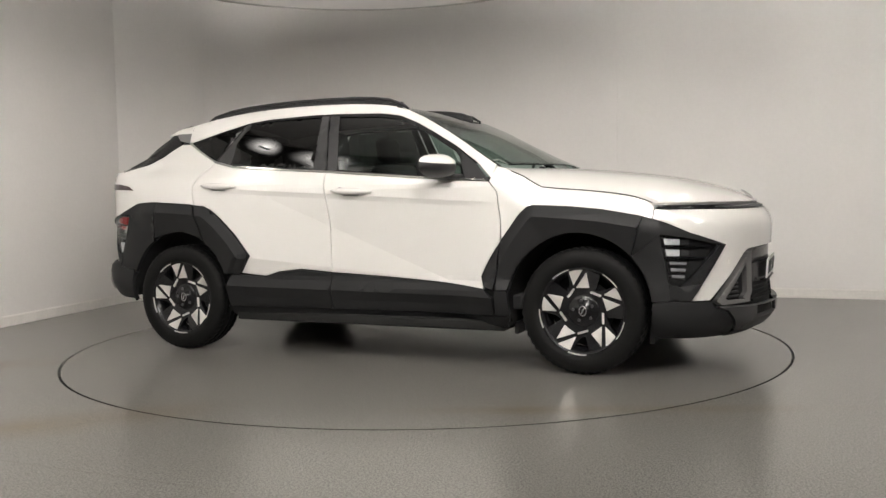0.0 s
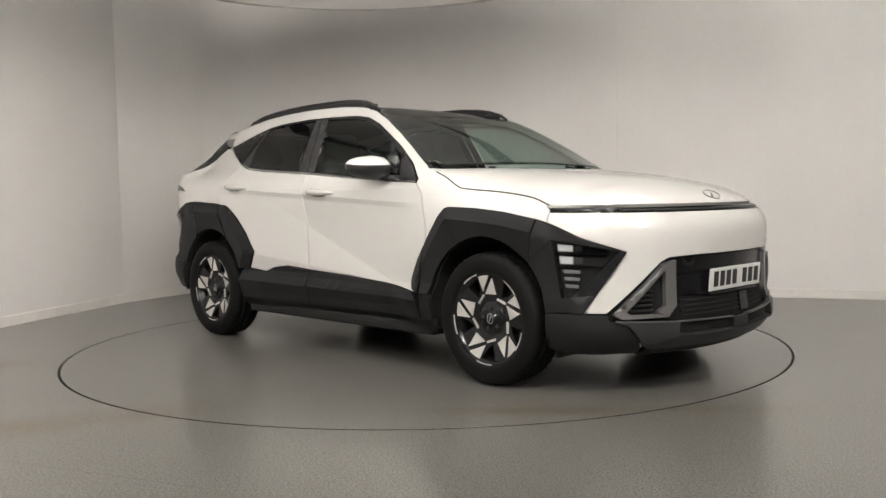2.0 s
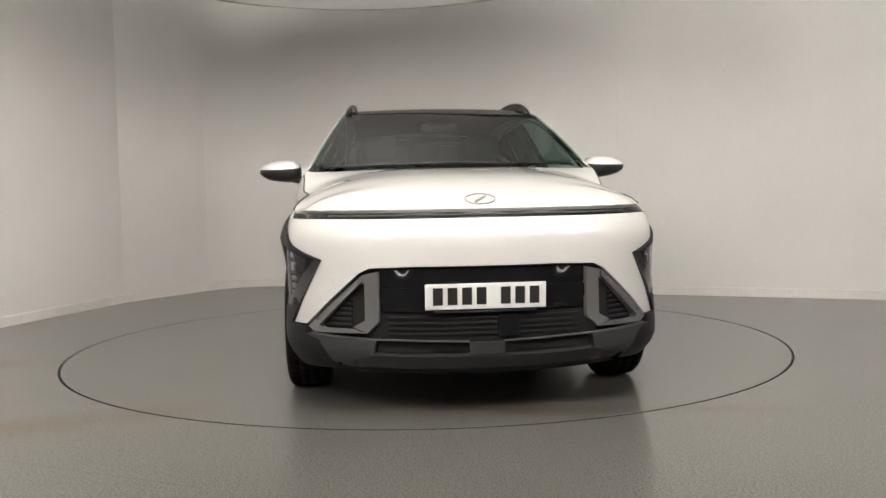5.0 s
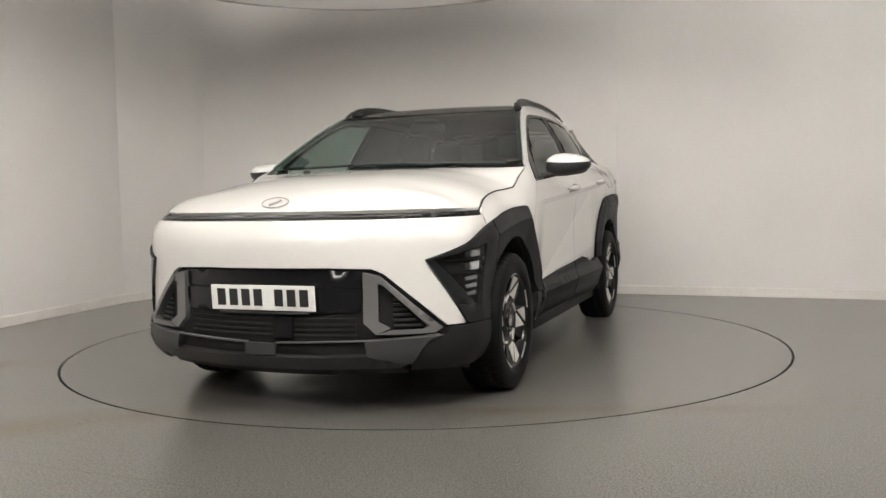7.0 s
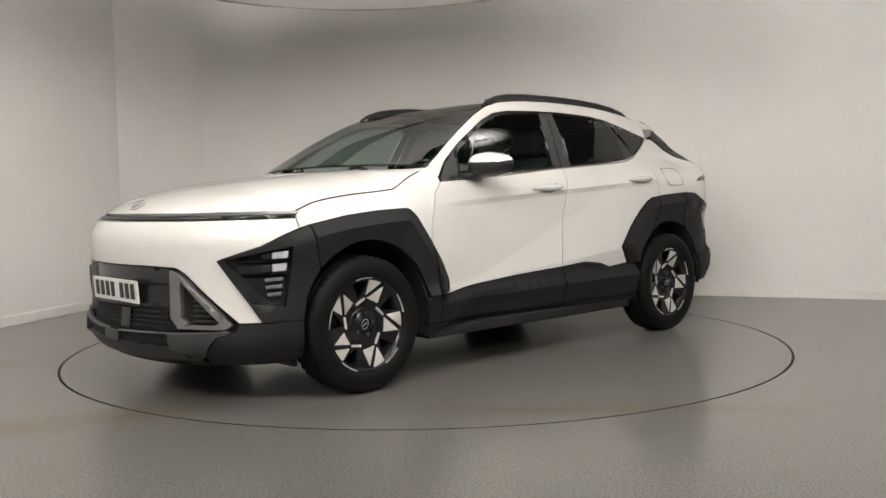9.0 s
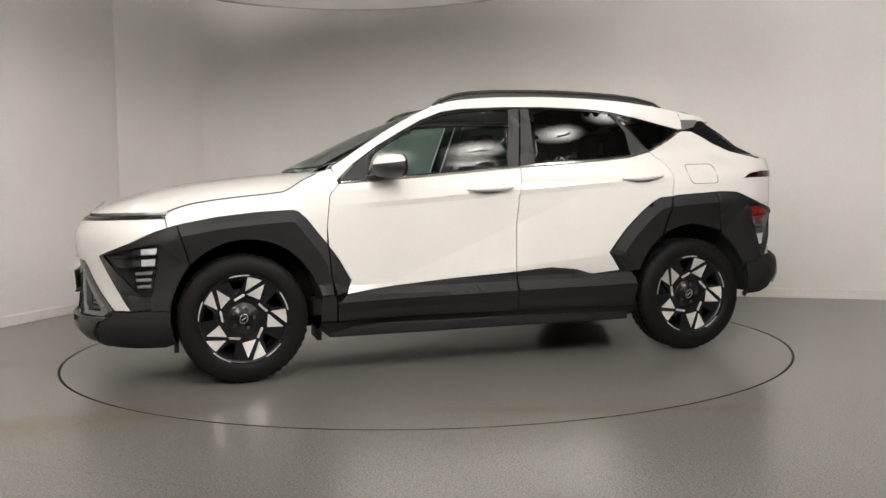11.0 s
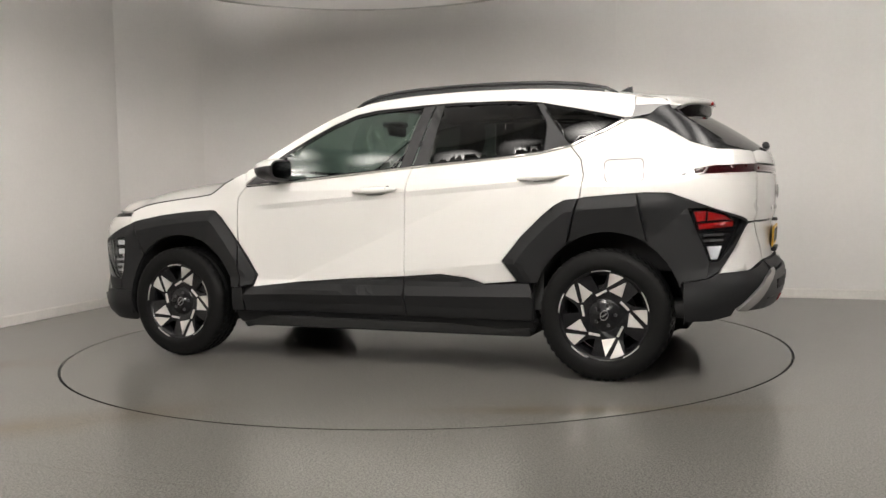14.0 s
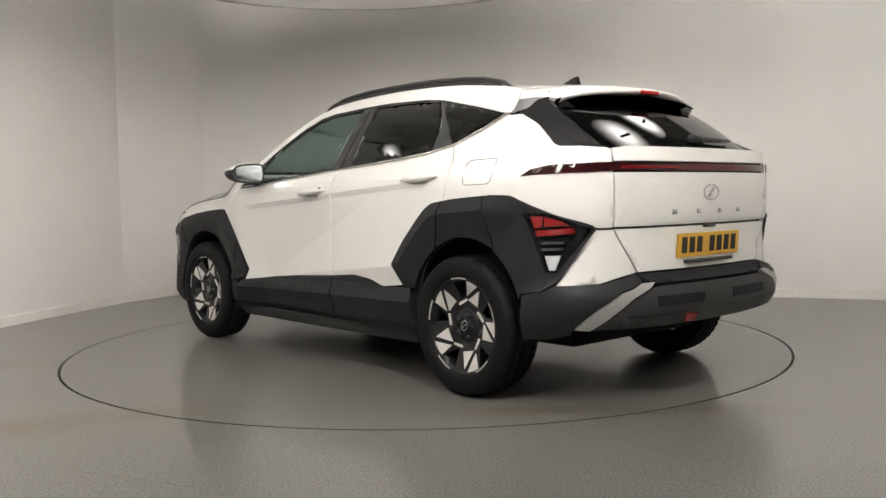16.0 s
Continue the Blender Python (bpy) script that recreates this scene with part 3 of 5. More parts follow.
def tube(points, r, n=8, flat=1.0):
    """A bar along points with a round or flattened section, closed at its ends."""
    verts, faces = [], []
    pts = [Vector(p) for p in points]
    for i, p in enumerate(pts):
        d = (pts[min(i + 1, len(pts) - 1)] - pts[max(i - 1, 0)]).normalized()
        s = d.cross(Vector((0, 0, 1)))
        s = s.normalized() if s.length > 1e-3 else Vector((1, 0, 0))
        t = s.cross(d)
        rr = r[i] if isinstance(r, (list, tuple)) else r
        for k in range(n):
            a = 2 * math.pi * k / n
            verts.append(p + s * math.cos(a) * rr + t * math.sin(a) * rr * flat)
    for i in range(len(pts) - 1):
        for k in range(n):
            j = (k + 1) % n
            faces.append((i * n + k, i * n + j, (i + 1) * n + j, (i + 1) * n + k))
    faces.append(tuple(range(n)))
    faces.append(tuple((len(pts) - 1) * n + k for k in reversed(range(n))))
    return verts, faces


def ribbon(a, b, thick=0.0):
    """A strip between two rows of points."""
    n = len(a)
    verts = [Vector(p) for p in a] + [Vector(p) for p in b]
    return verts, [(i, i + 1, n + i + 1, n + i) for i in range(n - 1)]


def grid_data(rows):
    verts = [Vector(p) for r in rows for p in r]
    n = len(rows[0])
    return verts, [(i * n + j, i * n + j + 1, (i + 1) * n + j + 1, (i + 1) * n + j) for i in range(len(rows) - 1) for j in range(n - 1)]


# wheel openings
ARCH_F = (1.305, 0.355, 0.395, 0.402)
ARCH_R = (-1.345, 0.36, 0.385, 0.405)
fx = u_of_x

def to_line(u, z, line):
    """Distance of (u, z) from an open line."""
    p, best = Vector((u, z)), 9.0
    for a, b in zip(line, line[1:]):
        a, b = Vector(a), Vector(b)
        k = min(1.0, max(0.0, (p - a).dot(b - a) / (b - a).length_squared))
        best = min(best, (a + (b - a) * k - p).length)
    return best


def flare(u, z, line, fade):
    """The skin raised to a ridge that runs a hand's width inside the cladding's outer edge."""
    d = to_line(u, z, line)
    lift = (0.4 * min(d, RIDGE) - 0.22 * max(0.0, min(d, 0.2) - RIDGE)) * fade
    p = side(u, z)
    q = Vector((PX(u + 0.01) - PX(u - 0.01), PY(u + 0.01) - PY(u - 0.01), 0)).normalized()
    return p + Vector((-q.y, q.x, 0)) * lift


RIDGE = 0.062


def front_flare(u, z):
    return flare(u, z, F_ARCH_OUT[:-1], step((1.80 - u) / 0.16))


def rear_flare(u, z):
    return flare(u, z, R_ARCH_OUT[:-1], step((u + 1.72) / 0.16))


def sill(u, z):
    """The door's foot: a sloping upper face and a steep lower one."""
    p = side(u, z)
    return p + Vector((0, max(0.0, 0.016 - 0.30 * abs(z - SILL_RIDGE(u))), 0))


def SILL_RIDGE(u):
    return 0.412 - 0.014 * u


# -- outlines shared by neighbouring panels, as (x, z) of the flank --
F_ARCH_OUT = [(0.779, 0.478), (0.762, 0.513), (0.823, 0.622), (0.900, 0.738), (0.992, 0.858), (1.035, 0.896), (1.061, 0.903), (1.248, 0.893), (1.443, 0.874), (1.652, 0.838), (1.771, 0.800), (1.887, 0.748)]
R_ARCH_OUT = [(-0.878, 0.501), (-0.798, 0.612), (-0.896, 0.736), (-1.005, 0.842), (-1.080, 0.900), (-1.130, 0.925), (-1.236, 0.938), (-1.400, 0.948), (-1.541, 0.956), (-1.662, 0.952), (-1.784, 0.905)]
DOOR_F = [(0.812, 1.038), (0.862, 0.978), (0.880, 0.813), (0.880, 0.711)]
DOOR_B = [(-0.255, 1.118), (-0.230, 0.966), (-0.214, 0.794), (-0.207, 0.518)]
DOOR_C = [(-1.135, 1.208), (-1.205, 1.133), (-1.230, 1.055), (-1.210, 0.933)]
FOLDS = [[(0.9 - 0.1 * i, f(0.9 - 0.1 * i)) for i in range(24)] for f in (FOLD, lambda u: FOLD(u) - 0.03)]
FOLDS += [[(u, DIAG(u)) for u in (0.545, 0.3, 0.0, -0.25, -0.55, -0.62)], [(u, LOW_FOLD(u)) for u in (0.45, 0.0, -0.45, -0.9)]]
BELT = [(0.812, 1.038), (0.33, 1.070), (-0.255, 1.118), (-0.784, 1.154), (-0.971, 1.172), (-1.135, 1.208)]

# inner black shell behind the panel gaps, open at the wheels
shell = [(fx(-1.9), 0.36), (-1.735, 0.34)] + bow(*ARCH_R, 195, -15, 18) + [(-0.95, 0.24), (0.9, 0.24)] + bow(*ARCH_F, 195, -15, 18) + [(1.72, 0.22)]
shell += nose((0.6, 0.24), (0.3, 0.24), (0.0, 0.24), (0.0, 0.6), (0.0, 0.88), (0.4, 0.88), (0.7, 0.88)) + [(1.70, 0.88), (1.4, 0.955), (1.1, 0.98), (0.85, 1.05), (0.3, 1.06), (-0.25, 1.10), (-1.1, 1.15), (-1.42, 1.29)]
shell += tail((0.62, 1.16), (0.3, 1.16), (0.0, 1.16), (0.0, 0.7), (0.0, 0.38), (0.5, 0.38))
piece("inner_shell", sheet(shell, side, 0.09, -0.022, 0, 0), LINER, car, "black inner shell")

# front wing
wing = DOOR_F + [(0.900, 0.738), (0.992, 0.858), (1.035, 0.896), (1.061, 0.903), (1.248, 0.893), (1.443, 0.874), (1.652, 0.838), (1.700, 0.825), (1.712, 0.885), (1.66, 0.926), (1.601, 0.940), (1.469, 0.962), (1.304, 0.980), (1.110, 0.998), (1.02, 1.055), (0.93, 1.092), (0.845, 1.125)]
piece("front_wing", sheet([(fx(x), z) for x, z in wing], side, 0.035), PAINT, car)
# doors, below the glass
door = BELT[:3] + DOOR_B[1:] + [(0.173, 0.497), (0.491, 0.473), (0.779, 0.442), (0.770, 0.478), (0.754, 0.513), (0.815, 0.622), (0.874, 0.705)] + DOOR_F[2:0:-1]
front_doors = piece("front_door", sheet(door, side, 0.03, creases=FOLDS), PAINT, car, sharp=3.0)
door = [(-0.255, 1.118), (-0.784, 1.154), (-0.971, 1.172)] + DOOR_C + [(-1.130, 0.927), (-1.080, 0.902), (-1.005, 0.845), (-0.894, 0.740), (-0.790, 0.612), (-0.868, 0.503), (-0.682, 0.487), (-0.582, 0.517), (-0.426, 0.535)] + DOOR_B[:0:-1]
rear_doors = piece("rear_door", sheet(door, side, 0.03, creases=FOLDS), PAINT, car, sharp=3.0)
# rear quarter panel up to the black corner and round to the tailgate
QTOP = [(-1.30, 1.282), (-1.42, 1.345), (-1.50, 1.345), (-1.62, 1.288), (-1.78, 1.215), (-1.90, 1.168)]
quarter = [(-1.135, 1.208)] + QTOP
quarter = [(fx(x), z) for x, z in quarter] + tail((0.66, 1.158), (0.638, 1.150), (0.636, 1.0), (0.634, 0.806), (0.700, 0.806))
quarter += [(fx(x), z) for x, z in ((-1.972, 0.828), (-1.90, 0.862), (-1.784, 0.907), (-1.662, 0.954), (-1.541, 0.958), (-1.4, 0.950), (-1.236, 0.940))] + DOOR_C[:0:-1]
quarters = piece("rear_quarter", sheet(quarter, side, 0.035), PAINT, car)
# white frame above the side glass: front pillar, roof rail line
DLO_TOP = [(0.834, 1.046), (0.723, 1.146), (0.574, 1.249), (0.426, 1.332), (0.295, 1.400), (0.165, 1.450), (0.036, 1.470), (-0.252, 1.483), (-0.475, 1.486), (-0.792, 1.476), (-0.933, 1.462), (-1.168, 1.411), (-1.40, 1.356)]
frame_top = [(x, EDGE_Z(x)) for x in (-1.44, -1.24, -1.0, -0.8, -0.5, -0.2, 0.05, 0.207, 0.34, 0.507, 0.642, 0.76, 0.84)]
piece("side_frame", sheet(DLO_TOP + [(-1.45, 1.36)] + frame_top, side, 0.035, gap=0.0012), PAINT, car)

# side glass and black trims



def pane(name, pts, glass_mat, label, r=0.02):
    return piece(name, sheet(rounded(pts, r), bulge, 0.03, -0.006, 0.004, 0.0), glass_mat, car, label)



FGLASS = [(0.66, 1.062), (0.56, 1.222), (0.43, 1.305), (0.30, 1.376), (0.165, 1.430), (0.036, 1.452), (-0.245, 1.463), (-0.17, 1.132), (0.33, 1.086)]
RGLASS = [(-0.352, 1.144), (-0.382, 1.466), (-0.60, 1.467), (-0.91, 1.450), (-0.992, 1.331), (-0.992, 1.192), (-0.784, 1.172)]
QGLASS = [(-0.945, 1.450), (-1.168, 1.398), (-1.378, 1.349), (-1.27, 1.286), (-1.125, 1.218)]
front_panes = pane("front_window", FGLASS, SIDE_GLASS, "lightly tinted side glass")
pane("rear_window", RGLASS, DARK_GLASS, "dark privacy glass")
pane("quarter_window", QGLASS, DARK_GLASS, "dark privacy glass")
# black borders round the panes
piece("pillar_trim", sheet([(-0.176, 1.126), (-0.256, 1.470), (-0.325, 1.475), (-0.246, 1.122)], side, 0.05, 0.001, 0.006, 0.001), TRIM, car, "satin black pillar trim")
piece("pillar_trim", sheet([(-0.256, 1.122), (-0.331, 1.475), (-0.384, 1.476), (-0.350, 1.130)], side, 0.05, 0.001, 0.006, 0.001), TRIM, car, "satin black pillar trim")
piece("pillar_trim", sheet([(-0.996, 1.180), (-0.996, 1.331), (-0.918, 1.458), (-0.960, 1.452), (-1.140, 1.216)], side, 0.05, 0.001, 0.006, 0.001), TRIM, car, "satin black pillar trim")
piece("mirror_trim", sheet([(0.815, 1.045), (0.72, 1.138), (0.58, 1.236), (0.665, 1.058)], side, 0.05, 0.001, 0.006, 0.001), BLACK, car, "black corner trim")
top_border = [(0.723, 1.146), (0.574, 1.249), (0.426, 1.332), (0.295, 1.400), (0.165, 1.450), (0.036, 1.470), (-0.252, 1.483), (-0.475, 1.486), (-0.792, 1.476), (-0.933, 1.462), (-1.168, 1.411), (-1.40, 1.354)]
top_inner = [(-1.375, 1.340), (-1.168, 1.392), (-0.925, 1.446), (-0.792, 1.461), (-0.475, 1.469), (-0.252, 1.466), (0.036, 1.449), (0.165, 1.427), (0.295, 1.375), (0.426, 1.303), (0.574, 1.216), (0.66, 1.13)]
piece("window_seal", sheet(top_border + top_inner, side, 0.04, 0.0, 0.01, 0.0006), GLOSS, car, "gloss black window seal")
low_border = [(0.66, 1.053), (0.33, 1.0765), (-0.255, 1.1245), (-0.784, 1.160), (-0.971, 1.178), (-1.135, 1.214), (-1.30, 1.290), (-1.40, 1.350), (-1.388, 1.352), (-1.292, 1.297), (-1.13, 1.225), (-0.968, 1.191), (-0.784, 1.172), (-0.255, 1.135), (0.33, 1.088), (0.655, 1.064)]
piece("window_seal", sheet(low_border, side, 0.04, 0.001, 0.01, 0.0), GLOSS, car, "gloss black window seal")
chrome = [(0.80, 1.041), (0.33, 1.0705), (-0.255, 1.1185), (-0.784, 1.1545), (-0.971, 1.1725), (-1.135, 1.2085), (-1.30, 1.282), (-1.425, 1.346), (-1.43, 1.352), (-1.402, 1.350), (-1.30, 1.290), (-1.135, 1.2145), (-0.971, 1.1785), (-0.784, 1.1605), (-0.255, 1.1245), (0.33, 1.0765), (0.80, 1.046)]
piece("belt_strip", sheet(chrome, side, 0.03, 0.008, 0.012, 0.0), CHROME, car, "thin bright metal belt strip")

# sills
SILL_LINE = [[(0.9 - 0.2 * i, SILL_RIDGE(0.9 - 0.2 * i)) for i in range(11)]]
piece("sill_cladding", sheet([(0.779, 0.442), (0.491, 0.471), (0.173, 0.495), (-0.207, 0.515), (-0.212, 0.300), (0.835, 0.302), (0.835, 0.40)], sill, 0.04, 0.014, 0.03, creases=SILL_LINE), CLAD, front_doors, "dark grey door cladding", sharp=6.0)
piece("sill_cladding", sheet([(-0.210, 0.515), (-0.426, 0.533), (-0.582, 0.515), (-0.682, 0.485), (-0.935, 0.499), (-0.965, 0.42), (-0.955, 0.300), (-0.215, 0.300)], sill, 0.04, 0.014, 0.03, creases=SILL_LINE), CLAD, rear_doors, "dark grey door cladding", sharp=6.0)
piece("side_skirt", sheet([(0.925, 0.296), (-0.985, 0.296), (-0.95, 0.232), (0.90, 0.226)], side, 0.05, 0.006, 0.03), CLAD, car, "dark grey side skirt")
piece("side_skirt_end", sheet([(0.842, 0.436), (0.842, 0.302), (0.928, 0.302), (0.917, 0.436)], side, 0.05, 0.012, 0.03), CLAD, car, "dark grey skirt end")

# wheel-arch cladding: the flat outer bands and a rounded inner lip
def ridge_of(line):
    """The line that runs RIDGE inside an arch's outer edge."""
    res = []
    for i, p in enumerate(line):
        a, b = Vector(line[max(0, i - 1)]), Vector(line[min(len(line) - 1, i + 1)])
        d = (b - a).normalized()
        c1 = Vector((1.305 if line[0][0] > 0 else -1.345, 0.36))
        n = Vector((-d.y, d.x))
        if (c1 - Vector(p)).dot(n) < 0:
            n = -n
        res.append(tuple(Vector(p) + n * RIDGE))
    return res


F_RIDGE, R_RIDGE = [ridge_of(F_ARCH_OUT[2:-1])], [ridge_of(R_ARCH_OUT[1:-1])]


def arch_band(outer, inner, surf, ridge):
    return piece("arch_cladding", sheet(outer + inner, surf, 0.025, 0.012, 0.03, creases=ridge), CLAD, car, "matt dark grey wheel arch cladding", sharp=10.0)


arch_band([(0.842, 0.440), (0.779, 0.452), (0.762, 0.513), (0.823, 0.622), (0.878, 0.706)], [(0.868, 0.58), (0.850, 0.49)], front_flare, F_RIDGE)
arch_band([(0.882, 0.712), (0.992, 0.858), (1.035, 0.896), (1.061, 0.903), (1.248, 0.893), (1.443, 0.874), (1.649, 0.8385)], bow(*ARCH_F, 43.6, 168, 14) + [(0.857, 0.44), (0.854, 0.49), (0.872, 0.58)], front_flare, F_RIDGE)
front_in = bow(*ARCH_F, -2, 43, 8)
lamp_side = [(1.652, 0.838), (1.771, 0.800), (1.887, 0.748)]
CORNER_TIP = (u_of_y(0.700), 0.689)
WHITE_TIP = (fx(1.885), 0.404)
front_corner = [(fx(x), z) for x, z in lamp_side] + [CORNER_TIP, WHITE_TIP, (1.70, 0.395)]
HEADLAMP = [(fx(1.735), 0.745), (fx(1.86), 0.728), (u_of_y(0.728), 0.690), (fx(1.868), 0.510), (fx(1.83), 0.476), (fx(1.785), 0.470)]
# the corner cladding is laid in three pieces round the lamp
piece("corner_cladding", sheet([(fx(1.652), 0.838), (fx(1.771), 0.800), (fx(1.887), 0.748), CORNER_TIP, HEADLAMP[2], HEADLAMP[1], HEADLAMP[0], front_in[-1]], front_flare, 0.025, 0.012, 0.03, 0.0006, F_RIDGE), CLAD, car, "matt dark grey corner cladding")
piece("corner_cladding", sheet([HEADLAMP[0], HEADLAMP[5], (fx(1.785), 0.405), (1.700, 0.400)] + front_in, front_flare, 0.03, 0.012, 0.03, 0.0006), CLAD, car, "matt dark grey corner cladding")
LAMP_FOOT = (CORNER_TIP[0] * 0.3 + WHITE_TIP[0] * 0.7, CORNER_TIP[1] * 0.3 + WHITE_TIP[1] * 0.7)
piece("lamp_surround", sheet([HEADLAMP[4], HEADLAMP[3], HEADLAMP[2], CORNER_TIP, LAMP_FOOT], side, 0.03, 0.015, 0.03, 0.0006), LAMP_BODY, car, "smoked glossy headlamp surround")
piece("corner_cladding", sheet([HEADLAMP[5], HEADLAMP[4], LAMP_FOOT, WHITE_TIP, (fx(1.785), 0.405)], side, 0.03, 0.016, 0.03, 0.0006), CLAD, car, "matt dark grey corner cladding")

# headlamp: dark pocket, white light blocks, clear cover
lamps = piece("headlamp", sheet(HEADLAMP, side, 0.04, -0.025, 0.0, 0.0), GLOSS, car, "dark-bodied headlamp with white light blocks")
for z0, z1, x0, x1 in ((0.690, 0.722, 1.755, 1.835), (0.632, 0.668, 1.765, 1.835)):
    piece("light_block", sheet([(fx(x0), z1), (fx(x1), z1 - 0.004), (fx(x1), z0), (fx(x0 + 0.006), z0 + 0.002)], side, 0.03, -0.008, 0.014, 0), LAMP_WHITE, lamps, "white light block")
    piece("lens", sheet([(fx(x1 + 0.012), z1 - 0.006), (fx(x1 + 0.045), z1 - 0.009), (fx(x1 + 0.045), z0 + 0.002), (fx(x1 + 0.012), z0 + 0.002)], side, 0.03, -0.010, 0.012, 0), DARKSILVER, lamps, "grey projector lens")
    piece("lamp_divider", sheet([(fx(x0 - 0.012), z0 - 0.006), (u_of_y(0.765), z0 - 0.006), (u_of_y(0.770), z0 - 0.012), (fx(x0 - 0.010), z0 - 0.012)], side, 0.04, -0.004, 0.02, 0), GLOSS, lamps)
for z0, x0, x1 in ((0.590, 1.785, 1.872), (0.556, 1.790, 1.868), (0.522, 1.795, 1.862)):
    piece("lamp_fin", sheet([(fx(x0), z0 + 0.015), (fx(x1), z0 + 0.011), (fx(x1 - 0.004), z0 - 0.002), (fx(x0 + 0.003), z0)], side, 0.03, -0.008, 0.012, 0), LAMP_FIN, lamps, "narrow grey fin")
piece("lamp_cover", sheet(HEADLAMP, side, 0.04, 0.010, 0.03, 0.003), CLEAR, lamps, "clear lamp cover")

# front bumper, white, in one sweep over the middle
GRILLE = [(0.0, 0.655), (0.30, 0.652), (0.485, 0.645), (0.53, 0.628), (0.755, 0.405)]
half = nose((0.0, 0.866), (0.3, 0.866), (0.5, 0.866), (0.68, 0.868)) + [(fx(1.712), 0.872), (1.702, 0.826), (fx(1.771), 0.802), (fx(1.887), 0.750), CORNER_TIP, WHITE_TIP] + nose((0.772, 0.404), (0.540, 0.632), (0.492, 0.654), (0.30, 0.660), (0.0, 0.663))
outline = half[1:-1]
outline = outline + [(2 * FRONT_MID - u, z) for u, z in reversed(outline)]
piece("front_bumper", sheet(outline, skin, 0.04, 0.0, 0.03, 0.0015), PAINT, car, "", False)
# slim light bar above it
bar = nose((0.3, 0.897), (0.5, 0.897), (0.68, 0.897)) + [(fx(1.708), 0.899), (fx(1.705), 0.876)] + nose((0.68, 0.869), (0.5, 0.867), (0.3, 0.867))
bar = bar + [(2 * FRONT_MID - u, z) for u, z in reversed(bar)]
front_bar = piece("light_bar", sheet(bar, skin, 0.04, -0.006, 0.02, 0.002), GLOSS, car, "gloss black full-width light bar", False)
strip = nose((0.3, 0.884), (0.5, 0.884), (0.70, 0.885), (0.70, 0.879), (0.5, 0.878), (0.3, 0.878))
strip = strip + [(2 * FRONT_MID - u, z) for u, z in reversed(strip)]
piece("light_strip", sheet(strip, skin, 0.04, -0.002, 0.01, 0.0), DARKSILVER, front_bar, "grey strip in the light bar", False)

# bonnet
edge_pts = [(x, edge(x).y - 0.002) for x in (0.875, 0.92, 0.97, 1.02, 1.1, 1.2, 1.304, 1.4, 1.469, 1.6, 1.66, 1.71)]
bon = [(0.99, 0.0)] + [(0.99, 0.30), (0.955, 0.52), (0.915, 0.66)] + edge_pts
bon += [(BONNET_FRONT(y) - 0.004, y) for y in (0.76, 0.70, 0.60, 0.50, 0.40, 0.30, 0.20, 0.10)]
bon = bon[1:] + [(BONNET_FRONT(0) - 0.004, 0.0)] + [(x, -y) for x, y in reversed(bon[1:])]
piece("bonnet", sheet(bon, bonnet, 0.04, 0.0, 0.02, 0.0035), PAINT, car, "", False)
piece("bonnet_seam", tube([edge(x) + Vector((0, 0.0015, 0.0005)) for x in (0.93, 1.0, 1.06, 1.1, 1.2, 1.304, 1.4, 1.469, 1.55, 1.6, 1.66, 1.70)], 0.0032, 6), LINER, car, "dark shut line of the bonnet")

# roof, windscreen
def top_outline(xs, shrink=0.0):
    a = [(x, edge(x).y - shrink) for x in xs]
    return a + [(x, -y) for x, y in reversed(a)]


screen = [(0.985, 0.30), (0.95, 0.52), (0.885, 0.72)] + [(x, edge(x).y - 0.004) for x in (0.80, 0.70, 0.60, 0.50, 0.40, 0.30, 0.20, 0.14)] + [(0.08, 0.40), (0.06, 0.2)]
screen = screen + [(x, -y) for x, y in reversed(screen)]
piece("windscreen", sheet(screen, roof, 0.06, 0.0, 0.005, 0.001), SCREEN_GLASS, car, "lightly tinted windscreen", False)
lowband = [(0.990, 0.0), (0.985, 0.30), (0.95, 0.52), (0.885, 0.725), (0.845, 0.70), (0.915, 0.50), (0.95, 0.30), (0.955, 0.0)]
for s in (1, -1):
    piece("screen_band", sheet([(x, y * s) for x, y in lowband], roof, 0.06, -0.008, 0, 0), GLOSS, car, "black screen edge", False)
    side_band = [(x, (edge(x).y - 0.004) * s) for x in (0.86, 0.7, 0.5, 0.3, 0.14)] + [(x, (edge(x).y - 0.035) * s) for x in (0.14, 0.3, 0.5, 0.7, 0.86)]
    piece("screen_band", sheet(side_band, roof, 0.06, -0.008, 0, 0), GLOSS, car, "black screen edge", False)
glass_roof = [(x, edge(x).y - 0.05) for x in (-0.95, -0.8, -0.5, -0.2)] + [(0.02, edge(0.02).y - 0.02), (0.14, edge(0.14).y - 0.004), (0.08, 0.40), (0.06, 0.2)]
glass_roof = glass_roof + [(x, -y) for x, y in reversed(glass_roof)]
piece("glass_roof", sheet(glass_roof, roof, 0.07, 0.0, 0.01, 0.002), GLOSS, car, "gloss black panoramic roof", False)
for s in (1, -1):
    rail_edge = [(x, s * (edge(x).y + 0.001)) for x in (0.13, 0.0, -0.2, -0.5, -0.8, -0.96)] + [(x, s * (edge(x).y - 0.051)) for x in (-0.95, -0.8, -0.5, -0.2)] + [(0.02, s * (edge(0.02).y - 0.021))]
    piece("roof_edge", sheet(rail_edge, roof, 0.05, 0.0, 0.01, 0.001), PAINT, car, "", False)
back_roof = top_outline((-0.955, -1.0, -1.1, -1.24, -1.36, -1.46), -0.001)
piece("rear_roof", sheet(back_roof, roof, 0.06, 0.0, 0.01, 0.001), PAINT, car, "", False)

